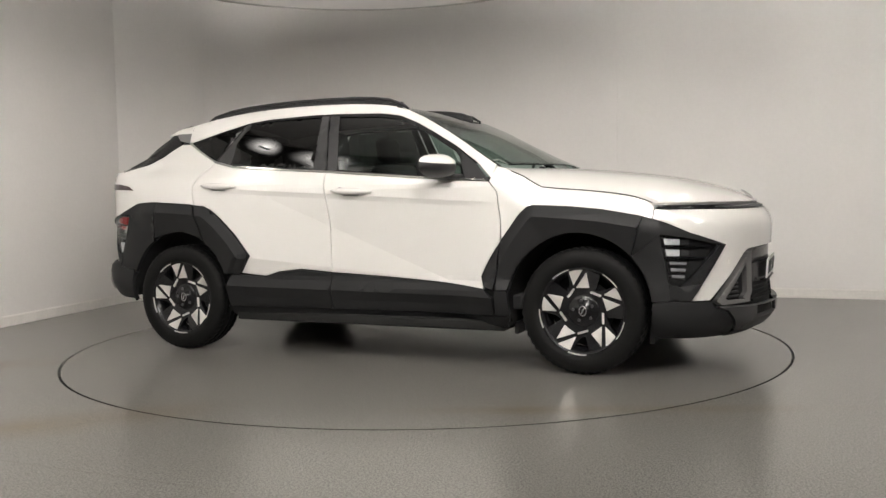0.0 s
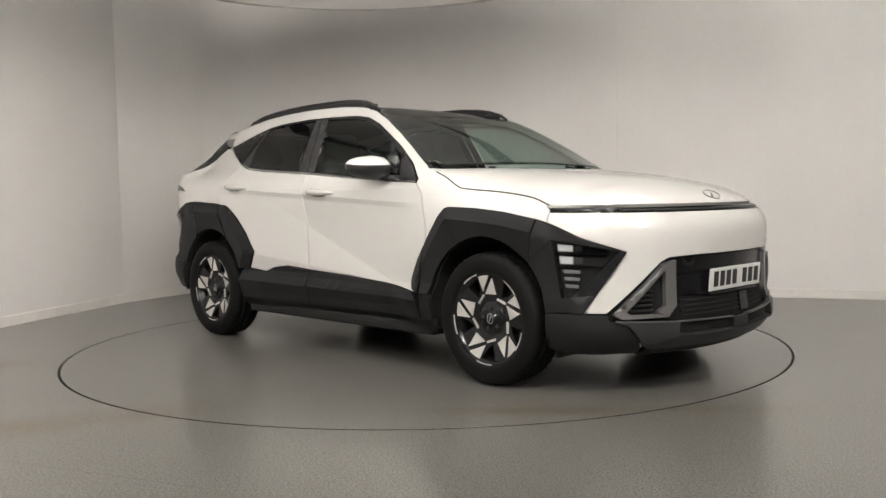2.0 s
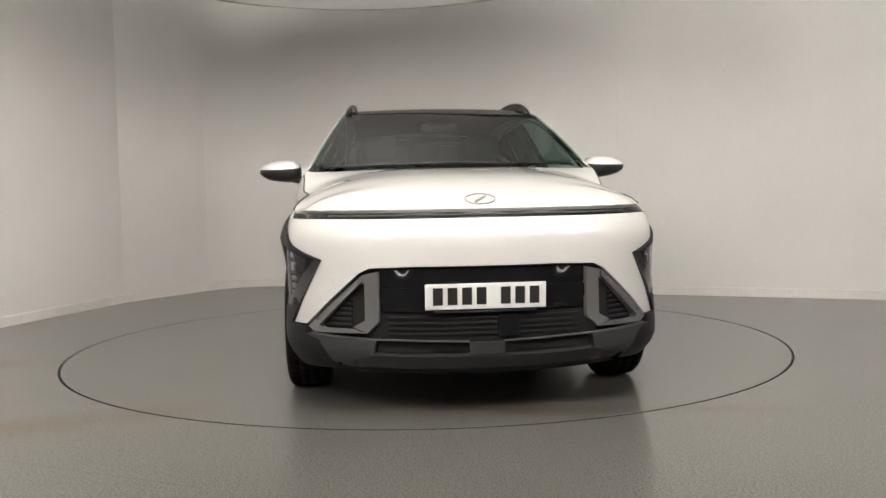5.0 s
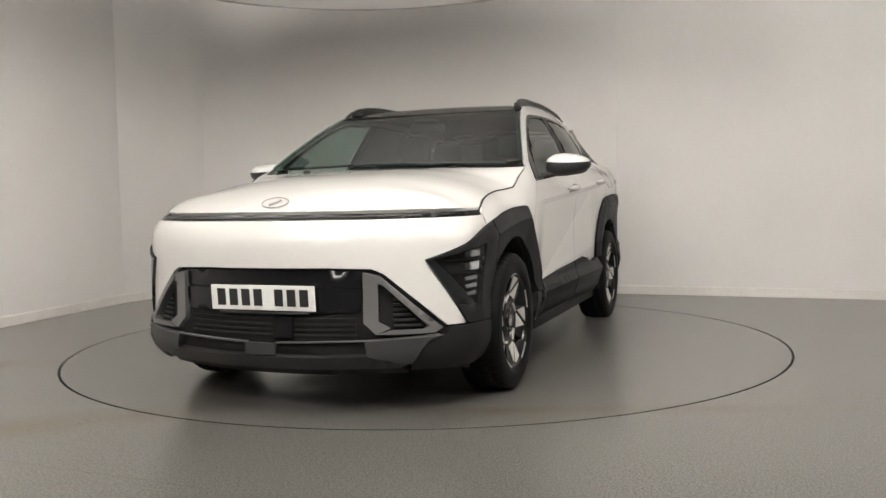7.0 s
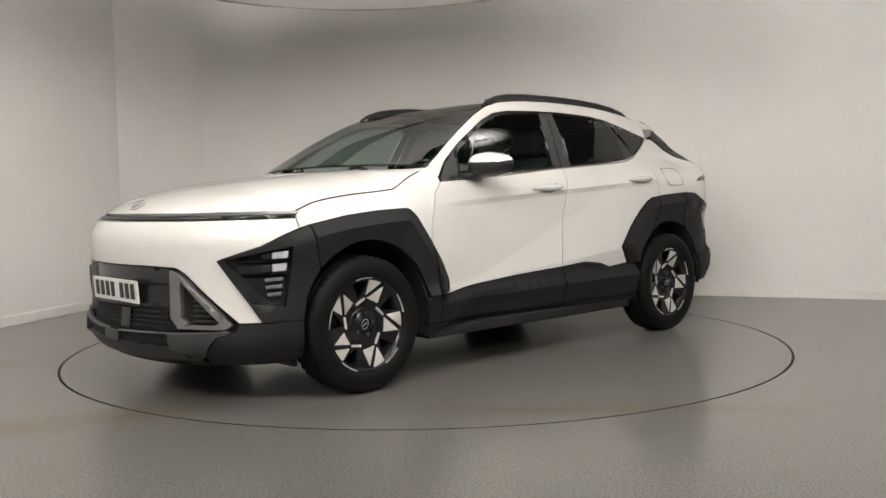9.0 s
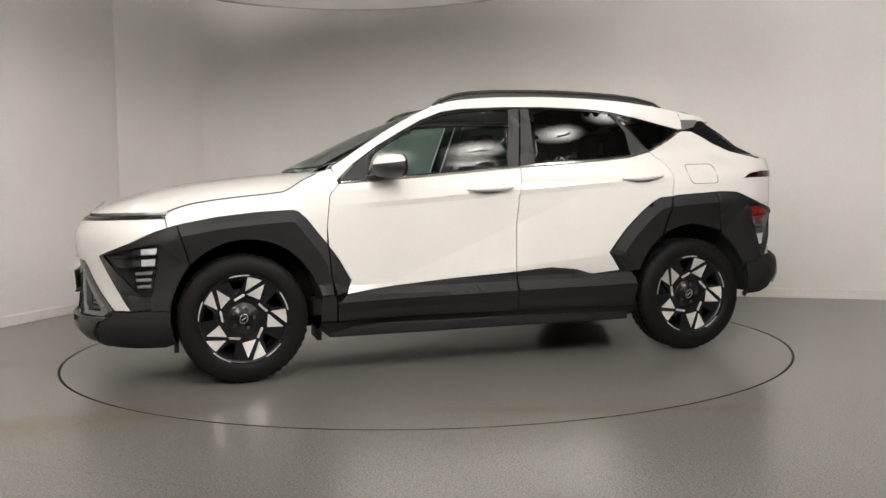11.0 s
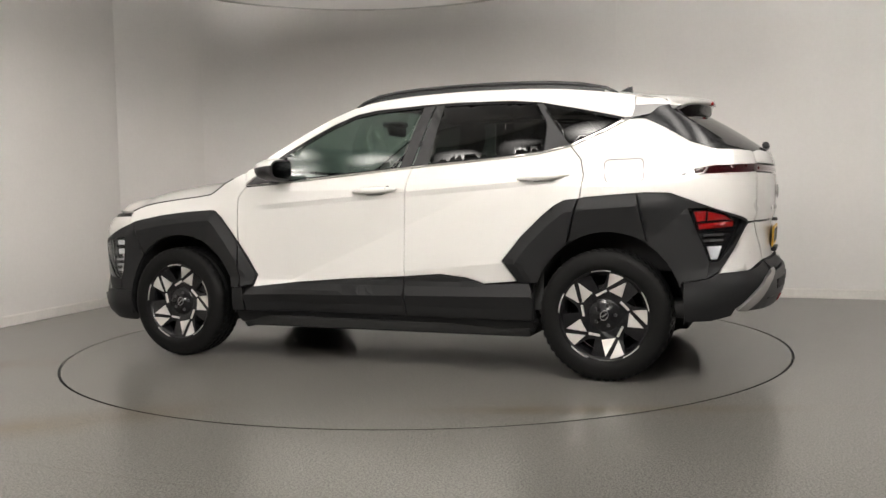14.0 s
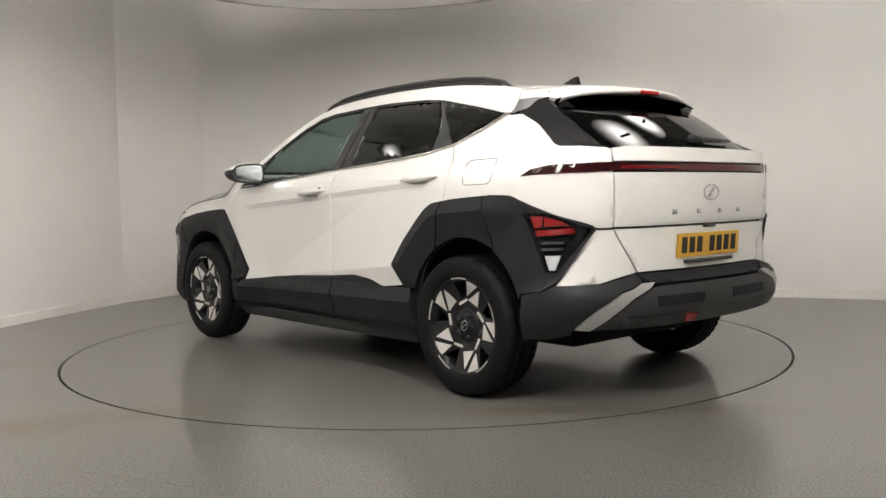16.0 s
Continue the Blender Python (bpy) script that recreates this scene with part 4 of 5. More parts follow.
# roof rails: raised bars that run down to the roof at both ends
def rail():
    xs = [0.20, 0.15, 0.06, -0.05, -0.2, -0.4, -0.6, -0.8, -1.0, -1.15, -1.28, -1.34]
    lift = [0.004, 0.020, 0.034, 0.038, 0.038, 0.036, 0.036, 0.036, 0.036, 0.034, 0.022, 0.004]
    pts = [edge(x) + Vector((0, -0.028, h)) for x, h in zip(xs, lift)]
    return tube(pts, [0.008] + [0.014] * 10 + [0.008], 10, 0.8)


rails = piece("roof_rail", rail(), BLACK, car, "black roof rail")
for x in (0.08, -1.2):
    p = edge(x)
    piece("rail_foot", box_data(x - 0.07, x + 0.07, p.y - 0.038, p.y - 0.018, p.z - 0.015, p.z + 0.022, 0.006), BLACK, rails)
web = ribbon([edge(x) + Vector((0, -0.028, 0.03)) for x in (0.1, -0.1, -0.4, -0.8, -1.1, -1.25)], [edge(x) + Vector((0, -0.028, -0.006)) for x in (0.1, -0.1, -0.4, -0.8, -1.1, -1.25)])
piece("rail_base", web, BLACK, rails)
# shark-fin aerial
fin = [(-1.20, 0.0), (-1.25, 0.020), (-1.30, 0.046), (-1.325, 0.052), (-1.325, 0.03), (-1.335, 0.0)]
zf = MID_Z(-1.27)
fv = [(x, y, zf + z + (x + 1.27) * 0.09 - 0.002) for y in (-1, 1) for x, z in fin]
fv = [(x, y * 0.020 * (1 - max(0.0, (z - zf)) / 0.10), z) for x, y, z in fv]
piece("aerial", (fv, [tuple(range(6)), tuple(range(11, 5, -1))] + [(i, (i + 1) % 6, 6 + (i + 1) % 6, 6 + i) for i in range(6)]), GLOSS, car, "black fin aerial", False, False)

# tailgate: rear screen, spoiler, black corners
def rear_screen(y, q):
    """q from 0 at the top to 1 at the foot."""
    top, foot = Vector((-1.60, 0, 1.468)), Vector((-2.095, 0, 1.165))
    p = top.lerp(foot, q)
    k = (abs(y) / 0.62) ** 2
    return Vector((p.x + (0.10 + 0.03 * q) * k, y, p.z - 0.012 * k + 0.018 * math.sin(math.pi * q)))


RS_HALF = curve((0.0, 0.545), (0.5, 0.60), (1.0, 0.60))
rs = [(RS_HALF(q), q) for q in (0.0, 0.25, 0.5, 0.75, 1.0)]
rs = rs + [(-y, q) for y, q in reversed(rs)]
piece("rear_screen", sheet(rs, rear_screen, 0.08, 0.0, 0.004, 0.0), DARK_GLASS, car, "dark tinted rear screen", False)
corner_a = [side(fx(x), z) + Vector((0, 0.0, 0)) for x, z in QTOP[2:]] + [side(u_of_y(0.645, False), 1.158)]
corner_b = [rear_screen(RS_HALF(q), q) for q in (0.0, 0.25, 0.55, 0.82, 1.0)]
corner_b[0] = Vector((-1.60, 0.535, 1.450))
mids = [(a + b) / 2 + Vector((-0.01, 0.012, 0.004)) for a, b in zip(corner_a, corner_b)]
piece("rear_corner", grid_data([corner_a, mids, corner_b]), GLOSS, car, "gloss black rear corner panel")


def spoiler():
    rows = []
    for y in (-0.60, -0.56, -0.45, -0.3, -0.15, 0.0, 0.15, 0.3, 0.45, 0.56, 0.60):
        k = (abs(y) / 0.62) ** 2
        zt = roof(-1.455, max(-0.56, min(0.56, y))).z
        drop = 0.03 * step((abs(y) - 0.5) / 0.12)
        tip = Vector((-1.79 + 0.12 * k, y * 0.90, 1.470 - 0.045 * k - drop * 0.6))
        front = Vector((-1.455, y * 0.965, zt))
        mid = front.lerp(tip, 0.5) + Vector((0, 0, 0.008))
        rows.append([front, mid, tip, tip + Vector((0.012, 0, -0.022)), tip + Vector((0.12, 0, -0.022)), Vector((-1.56, y * 0.95, 1.455 - 0.03 * k))])
    return grid_data(rows)


spoilers = piece("spoiler", spoiler(), PAINT, car, "white roof spoiler", False)
under = []
for y in (-0.53, -0.35, 0.0, 0.35, 0.53):
    k = (abs(y) / 0.62) ** 2
    under.append([Vector((-1.772 + 0.10 * k, y, 1.441 - 0.045 * k)), Vector((-1.66 + 0.06 * k, y, 1.428 - 0.035 * k)), Vector((-1.60 + 0.05 * k, y * 1.01, 1.40 - 0.03 * k)), Vector((-1.70 + 0.09 * k, y * 1.02, 1.395 - 0.03 * k))])
piece("spoiler_underside", grid_data(under), GLOSS, spoilers, "gloss black underside", False)
piece("brake_light", box_data(-1.792, -1.765, -0.07, 0.07, 1.445, 1.462, 0.004), RED, spoilers, "red high brake light", False)
# grey wing at each end of the spoiler, down to the quarter window's tip
zt = roof(-1.455, 0.56).z
w0 = [side(-1.425, 1.350), side(-1.436, 1.368), side(-1.445, 1.42), edge(-1.445)]
w1 = [Vector((-1.53, 0.603, 1.372)), Vector((-1.54, 0.597, 1.392)), Vector((-1.555, 0.582, 1.420)), Vector((-1.566, 0.562, (zt + 1.410) / 2 + 0.010))]
w2 = [Vector((-1.645, 0.556, 1.392)), Vector((-1.655, 0.550, 1.402)), Vector((-1.668, 0.545, 1.408)), Vector((-1.678, 0.541, 1.413))]
piece("spoiler_wing", grid_data([w[:3] for w in (w0, w1, w2)]), BLADE, (spoilers, spoilers), "satin grey spoiler strip")
piece("spoiler_end", grid_data([w[2:] for w in (w0, w1, w2)]), PAINT, (spoilers, spoilers))
piece("spoiler_corner", grid_data([[side(-1.50, 1.345), w0[0].lerp(w1[0], 0.4), w1[0], w2[0]], [side(-1.50, 1.345), Vector((-1.55, 0.585, 1.365)), Vector((-1.60, 0.562, 1.390)), Vector((-1.66, 0.545, 1.392))]]), GLOSS, (spoilers, spoilers), "gloss black corner")

# tailgate skin
def tailgate_piece(name, half_pts, mat, parent, label="", lift=0.0, cell=0.05, thick=0.015, gap=0.0025):
    h = tail(*half_pts)
    o = h + [(2 * REAR_MID - u, z) for u, z in reversed(h)]
    return piece(name, sheet(o, skin, cell, lift, thick, gap), mat, parent, label, False)


gate = tailgate_piece("tailgate", ((0.3, 1.165), (0.55, 1.165), (0.634, 1.155), (0.634, 1.095), (0.3, 1.095)), PAINT, car)
tailgate_piece("tailgate_skin", ((0.3, 1.050), (0.633, 1.050), (0.632, 0.808), (0.3, 0.808)), PAINT, gate)
tailgate_piece("tailgate_foot", ((0.3, 0.802), (0.628, 0.802), (0.50, 0.606), (0.3, 0.606)), PAINT, gate)
lightbar = tailgate_piece("rear_light_bar", ((0.3, 1.092), (0.635, 1.092), (0.638, 1.053), (0.3, 1.053)), DARKRED, gate, "dark red full-width light bar", -0.004)
tailgate_piece("light_strip", ((0.25, 1.078), (0.6, 1.078), (0.6, 1.064), (0.25, 1.064)), STRIP_RED, gate, "deep red strip", -0.001, 0.05, 0.006, 0)
tip = [(fx(-1.715), 1.038), (fx(-1.775), 1.068), (fx(-1.87), 1.084)] + tail((0.70, 1.091), (0.640, 1.092), (0.640, 1.053), (0.72, 1.049)) + [(fx(-1.80), 1.042)]
tips = piece("rear_light_tip", sheet(tip, side, 0.02, 0.006, 0.016, 0.001), DARKRED, car, "dark red light bar end")

# rear bumper sides in white, rear arch and lamp
TAIL_TIP = (u_of_y(0.712, False), 0.808)
REAR_WHITE = (fx(-1.885), 0.560)
white = tail((0.632, 0.800), (0.700, 0.800)) + [TAIL_TIP, REAR_WHITE] + tail((0.70, 0.566), (0.60, 0.590), (0.505, 0.606))
piece("rear_bumper_side", sheet(white, side, 0.04, 0.0, 0.02, 0.002), PAINT, car)
arch_band([(-0.878, 0.501), (-0.798, 0.612), (-0.896, 0.736), (-1.005, 0.842), (-1.080, 0.900), (-1.130, 0.925), (-1.206, 0.935)], bow(*ARCH_R, 57, 20, 6) + [(-0.972, 0.500)], rear_flare, R_RIDGE)
rear_in = bow(*ARCH_R, 113, 150, 6)
arch_band([(-1.212, 0.936), (-1.236, 0.938), (-1.4, 0.948), (-1.50, 0.953)], [(-1.545, 0.72)] + bow(*ARCH_R, 114, 59, 10), rear_flare, R_RIDGE)
TAIL_LAMP = [(fx(-1.745), 0.878), (fx(-1.85), 0.880), (u_of_y(0.725, False), 0.822), (u_of_y(0.727, False), 0.795), (fx(-1.885), 0.615), (fx(-1.845), 0.618)]
rear_low = bow(*ARCH_R, 121, 188, 10)
piece("corner_cladding", sheet([(-1.503, 0.953), (-1.541, 0.956), (-1.662, 0.952), (fx(-1.784), 0.905), (fx(-1.90), 0.860), (fx(-1.972), 0.826), TAIL_TIP, TAIL_LAMP[3], TAIL_LAMP[2], TAIL_LAMP[1], TAIL_LAMP[0], (-1.553, 0.709)], rear_flare, 0.025, 0.012, 0.03, 0.0006, R_RIDGE), CLAD, car, "matt dark grey corner cladding")
piece("corner_cladding", sheet([TAIL_LAMP[0], TAIL_LAMP[5], (fx(-1.835), 0.535), (-1.722, 0.520)] + rear_low[::-1][4:], rear_flare, 0.03, 0.012, 0.03, 0.0006), CLAD, car, "matt dark grey corner cladding")
piece("corner_cladding", sheet([TAIL_LAMP[5], TAIL_LAMP[4], TAIL_LAMP[3], TAIL_TIP, REAR_WHITE, (fx(-1.835), 0.535)], side, 0.03, 0.016, 0.03, 0.0006), CLAD, car, "matt dark grey corner cladding")
tails = piece("tail_lamp", sheet(TAIL_LAMP, side, 0.03, -0.016, 0, 0), GLOSS, car, "red and clear tail lamp")
for pts in (((-1.772, 0.862), (-1.835, 0.866), (-1.83, 0.815), (-1.79, 0.808)), ((-1.84, 0.864), (-1.915, 0.842), (-1.945, 0.818), (-1.837, 0.815)), ((-1.792, 0.803), (-1.955, 0.812), (-1.958, 0.785), (-1.80, 0.772))):
    piece("red_block", sheet([(fx(x), z) for x, z in pts], side, 0.03, 0.0, 0.012, 0.002), RED, tails, "red light block")
for z in (0.742, 0.715):
    piece("lamp_fin", sheet([(fx(-1.822), z + 0.008), (fx(-1.918), z + 0.010), (fx(-1.912), z), (fx(-1.824), z - 0.004)], side, 0.03, 0.0, 0.012, 0), DARKSILVER, tails, "grey fin")
piece("lamp_fin", sheet([(fx(-1.838), 0.690), (fx(-1.905), 0.692), (fx(-1.885), 0.628), (fx(-1.858), 0.628)], side, 0.03, 0.0, 0.012, 0), LAMP_WHITE, tails, "pale reversing lens")
piece("lamp_cover", sheet(TAIL_LAMP, side, 0.04, 0.010, 0.02, 0.003), CLEAR, tails, "clear lamp cover")

# rear bumper: dark flank, black upper shelf, grey skid with side blades
shelf = [(-1.728, 0.516), (fx(-1.83), 0.530), (fx(-1.88), 0.554)] + tail((0.70, 0.560), (0.62, 0.580), (0.52, 0.600))
flank = shelf + tail((0.50, 0.554), (0.63, 0.528), (0.727, 0.462), (0.795, 0.388), (0.80, 0.355)) + [(fx(-1.85), 0.330), (-1.735, 0.325)] + rear_low[::-1][:3]
piece("rear_bumper_flank", sheet(flank, side, 0.04, 0.012, 0.03, 0.001), CLAD, car, "dark grey bumper side")
tailgate_piece("bumper_shelf", ((0.3, 0.602), (0.515, 0.602), (0.455, 0.548), (0.3, 0.545)), CLAD, car, "dark grey bumper shelf", 0.012)
skid = tailgate_piece("rear_skid", ((0.25, 0.541), (0.44, 0.541), (0.58, 0.497), (0.66, 0.440), (0.74, 0.378), (0.3, 0.366)), DARKSILVER, car, "satin dark grey skid plate", 0.018)
piece("skid_blade", sheet(tail((0.44, 0.548), (0.52, 0.548), (0.63, 0.523), (0.725, 0.458), (0.792, 0.385), (0.745, 0.378), (0.66, 0.442), (0.58, 0.499)), side, 0.04, 0.022, 0.02, 0.001), SILVER, car, "satin silver blade")
piece("skid_inset", sheet(tail((0.12, 0.500), (0.44, 0.500), (0.44, 0.455), (0.12, 0.455)), side, 0.05, 0.021, 0.01, 0), CLAD, skid, "recessed grey panel")
piece("skid_lower", sheet(tail((0.10, 0.427), (0.60, 0.427), (0.60, 0.424), (0.10, 0.424)), side, 0.05, 0.021, 0.01, 0), BLACK, skid, "dark line")
piece("fog_light", sheet(tail((0.16, 0.412), (0.24, 0.412), (0.24, 0.378), (0.16, 0.378)), side, 0.04, 0.023, 0.01, 0), RED, skid, "small red fog light", False)
piece("parking_sensor", sheet(bow(u_of_y(0.67, False), 0.655, 0.011, 0.011, 0, 330, 11), side, 0.02, 0.001, 0.004, 0), PAINT, car, "round sensor")
piece("parking_sensor", sheet(bow(u_of_y(0.66), 0.600, 0.011, 0.011, 0, 330, 11), side, 0.02, 0.0015, 0.003, 0), PAINT, car, "round sensor")

# front grille and lower bumper
def front_piece(name, half_pts, mat, parent, label="", lift=0.0, cell=0.05, thick=0.015, gap=0.0015):
    h = nose(*half_pts)
    o = h + [(2 * FRONT_MID - u, z) for u, z in reversed(h)]
    return piece(name, sheet(o, skin, cell, lift, thick, gap), mat, parent, label, False)


grille = front_piece("grille", ((0.3, 0.656), (0.488, 0.650), (0.535, 0.630), (0.765, 0.404), (0.72, 0.350), (0.4, 0.340), (0.2, 0.340)), LINER, car, "black grille backing", -0.035, 0.05, 0, 0)
front_piece("grille_panel", ((0.3, 0.652), (0.470, 0.646), (0.470, 0.575), (0.3, 0.575)), GLOSS, grille, "smooth black upper panel", -0.018)
front_piece("grille_panel", ((0.3, 0.570), (0.470, 0.570), (0.440, 0.470), (0.3, 0.465)), GLOSS, grille, "smooth black middle panel", -0.012)
for k in range(4):
    z = 0.445 - 0.022 * k
    front_piece("slat", ((0.2, z), (0.42, z), (0.42, z - 0.009), (0.2, z - 0.009)), LINER, grille, "", -0.014, 0.06, 0.02, 0)
piece("sensor_cover", sheet([(FRONT_MID - 0.145, 0.452), (FRONT_MID - 0.055, 0.452), (FRONT_MID - 0.055, 0.36), (FRONT_MID - 0.145, 0.36)], skin, 0.05, -0.010, 0.02, 0), GLOSS, grille, "", False)
# framed air blades at each end of the grille
B_OUT = [(0.455, 0.640), (0.522, 0.626), (0.752, 0.398), (0.725, 0.376), (0.505, 0.376), (0.455, 0.425)]
B_IN = [(0.515, 0.590), (0.530, 0.588), (0.700, 0.415), (0.69, 0.402), (0.565, 0.402), (0.515, 0.43)]
blades = piece("air_blade", sheet(nose(*[B_OUT[i] for i in (0, 1)], B_IN[1], B_IN[0], (0.515, 0.43), (0.565, 0.402), B_OUT[4], B_OUT[5]), side, 0.03, 0.004, 0.035, 0.0), BLADE, car, "satin grey framed air blade")
piece("blade_edge", sheet(nose(B_OUT[1], B_OUT[2], (0.725, 0.376), B_OUT[4], (0.565, 0.394), (0.69, 0.396), (0.705, 0.408), (0.522, 0.600)), side, 0.02, 0.015, 0.036, 0.0), BLADE, blades, "satin edge")
for k in range(7):
    z = 0.55 - 0.022 * k
    y1 = min(0.69, 0.535 + (0.588 - z) * 0.93)
    piece("fin", sheet(nose((0.575, z), (max(0.58, y1 - 0.01), z), (max(0.58, y1), z - 0.010), (0.575, z - 0.010)), side, 0.05, -0.010, 0.02, 0), BLACK, blades) if y1 > 0.585 else None
# lower bumper
low = [(1.702, 0.398), (fx(1.78), 0.402), (fx(1.885), 0.400)] + nose((0.772, 0.398), (0.766, 0.372), (0.704, 0.345), (0.644, 0.262), (0.640, 0.222)) + [(fx(1.86), 0.216), (1.74, 0.214), (1.685, 0.232)] + bow(*ARCH_F, -8, 4, 2)
piece("front_bumper_corner", sheet(low, side, 0.04, 0.014, 0.03, 0.001), CLAD, car, "matt dark grey bumper corner")
fskid = front_piece("front_skid", ((0.3, 0.288), (0.47, 0.292), (0.64, 0.262), (0.60, 0.236), (0.3, 0.230)), DARKSILVER, car, "satin dark grey skid plate", 0.016, 0.05, 0.03)
piece("skid_blade", sheet(nose((0.755, 0.366), (0.46, 0.350), (0.47, 0.292), (0.64, 0.262), (0.70, 0.345)), side, 0.02, 0.026, 0.04, 0.001), DARKSILVER, car, "satin dark grey skid blade")
front_piece("skid_centre", ((0.02, 0.340), (0.075, 0.340), (0.075, 0.290), (0.02, 0.290)), DARKSILVER, fskid, "", 0.016)
piece("skid_edge", sheet(nose((0.075, 0.344), (0.46, 0.354), (0.74, 0.372), (0.74, 0.366), (0.46, 0.348), (0.075, 0.338)), side, 0.05, 0.018, 0.03, 0), BLADE, (fskid, fskid), "light grey edge")
piece("air_slot", sheet(nose((0.08, 0.337), (0.455, 0.346), (0.46, 0.297), (0.08, 0.292)), side, 0.06, -0.004, 0, 0), LINER, (fskid, fskid), "dark air slot")
front_piece("chin", ((0.3, 0.227), (0.60, 0.232), (0.64, 0.20), (0.3, 0.19)), CLAD, car, "dark grey chin", 0.004, 0.05, 0.02)


# number plates: plain bars stand for the writing
def plate(name, x, zmid, tilt, mat, label, sgn):
    p = new(name, mesh_of(name, *box_data(-0.005, 0.005, -0.26, 0.26, -0.0555, 0.0555, 0.004), mat, False, False))
    p.parent = car
    p["label"] = label
    p.matrix_basis = pose(x, 0, zmid, 0, tilt, 0)
    for i in range(7):
        y = (-0.205, -0.143, -0.081, -0.019, 0.085, 0.147, 0.209)[i]
        b = new("bar", mesh_of("bar", *box_data(-0.0010, 0.0010, y - 0.021, y + 0.021, -0.037, 0.037), INK, False, False))
        b.parent = p
        b.location = (0.0058 * sgn, 0, 0.002)
    return p


plate("number_plate", 2.208, 0.532, 4, PLATE_WHITE, "white number plate with dark bars", 1)
plate("number_plate", -2.112, 0.712, -4, PLATE_YELLOW, "yellow number plate with dark bars", -1)
piece("plate_lip", box_data(2.19, 2.212, -0.22, 0.22, 0.463, 0.470), BLACK, car, "", False)
piece("plate_lip", box_data(-2.125, -2.095, -0.19, 0.19, 0.630, 0.645), BLACK, car, "", False)
piece("rear_camera", box_data(-2.128, -2.10, -0.04, 0.04, 0.790, 0.808, 0.006), BLACK, car, "small black camera housing", False)


# plain emblem: an oval ring with a slanted bar
def emblem(centre, right, up, size, mat):
    out = Vector(right).cross(Vector(up)).normalized()
    c, r, u_ = Vector(centre), Vector(right), Vector(up)
    ring = [c + r * math.cos(a) * size + u_ * math.sin(a) * size * 0.56 + out * 0.003 for a in (2 * math.pi * i / 28 for i in range(29))]
    bm_v, bm_f = tube(ring, 0.0035, 6)
    e = piece("emblem", (bm_v, bm_f), mat, car, "plain oval badge", False)
    q = [c + out * 0.003 + r * (dx * size) + u_ * (dy * size * 0.56) for dx, dy in ((-0.35, -0.55), (0.35, 0.55))]
    piece("emblem_bar", tube(q, 0.006, 6), mat, e, "", False)


emblem((-2.124, 0, 0.955), (0, -1, 0), (0, 0, 1), 0.062, SILVER)
pb = bonnet(2.075, 0.0)
emblem(pb + Vector((0.003, 0, 0.004)), (0, 1, 0), (-0.80, 0, 0.60), 0.066, SILVER)
for y in (0.27, 0.09, -0.09, -0.27):
    p = skin(u_of_y(abs(y), False), 0.868)
    piece("badge_bar", box_data(p.x - 0.003, p.x + 0.002, y - 0.016, y + 0.016, 0.857, 0.879), SILVER, gate, "plain silver bar", False)


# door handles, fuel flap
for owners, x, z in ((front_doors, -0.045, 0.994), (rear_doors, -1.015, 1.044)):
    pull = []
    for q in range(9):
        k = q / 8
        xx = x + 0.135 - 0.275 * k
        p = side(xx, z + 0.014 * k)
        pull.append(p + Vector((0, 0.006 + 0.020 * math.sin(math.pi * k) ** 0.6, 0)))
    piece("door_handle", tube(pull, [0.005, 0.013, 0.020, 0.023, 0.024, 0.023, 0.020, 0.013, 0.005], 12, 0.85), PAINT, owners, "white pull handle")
    # flat grey strip in place of the shade in the hollow under the grip
    piece("grip_shade", sheet(rounded([(x + 0.055, z - 0.014), (x + 0.04, z - 0.022), (x - 0.05, z - 0.020), (x - 0.075, z - 0.010)], 0.006), side, 0.02, 0.004, 0.006, 0), GRIP_SHADE, owners, "grey strip for the shade under the grip")
    if owners is front_doors:
        key = side(x - 0.082, z + 0.024)
        piece("lock_cap", box_data(key.x - 0.008, key.x + 0.008, key.y - 0.01, key.y + 0.008, key.z - 0.007, key.z + 0.007, 0.003), BLACK, owners, "small black lock cap")
    scoop = [(x + 0.05, z - 0.012), (x + 0.03, z - 0.034), (x - 0.035, z - 0.036), (x - 0.075, z - 0.012)]
    piece("handle_cup", sheet(rounded(scoop, 0.02), side, 0.02, 0.0015, 0.002, 0), PAINT, owners, "finger cup")
lock = side(-0.125, 1.006)
for ob, s in zip(front_doors, (1, -1)):
    piece("door_button", tube([(lock.x, (lock.y + 0.030) * s, lock.z), (lock.x, (lock.y + 0.037) * s, lock.z)], 0.008, 10), BLACK, ob, "small black button", False)
FLAP = rounded([(-1.326, 1.128), (-1.525, 1.130), (-1.535, 1.012), (-1.345, 1.008)], 0.03)
seam = FLAP + [FLAP[0]]
piece("fuel_flap_seam", tube([side(x, z) + Vector((0, 0.0004, 0)) for x, z in seam], 0.0018, 5), DARKSILVER, quarters[0], "thin shut line of the fuel flap", False)


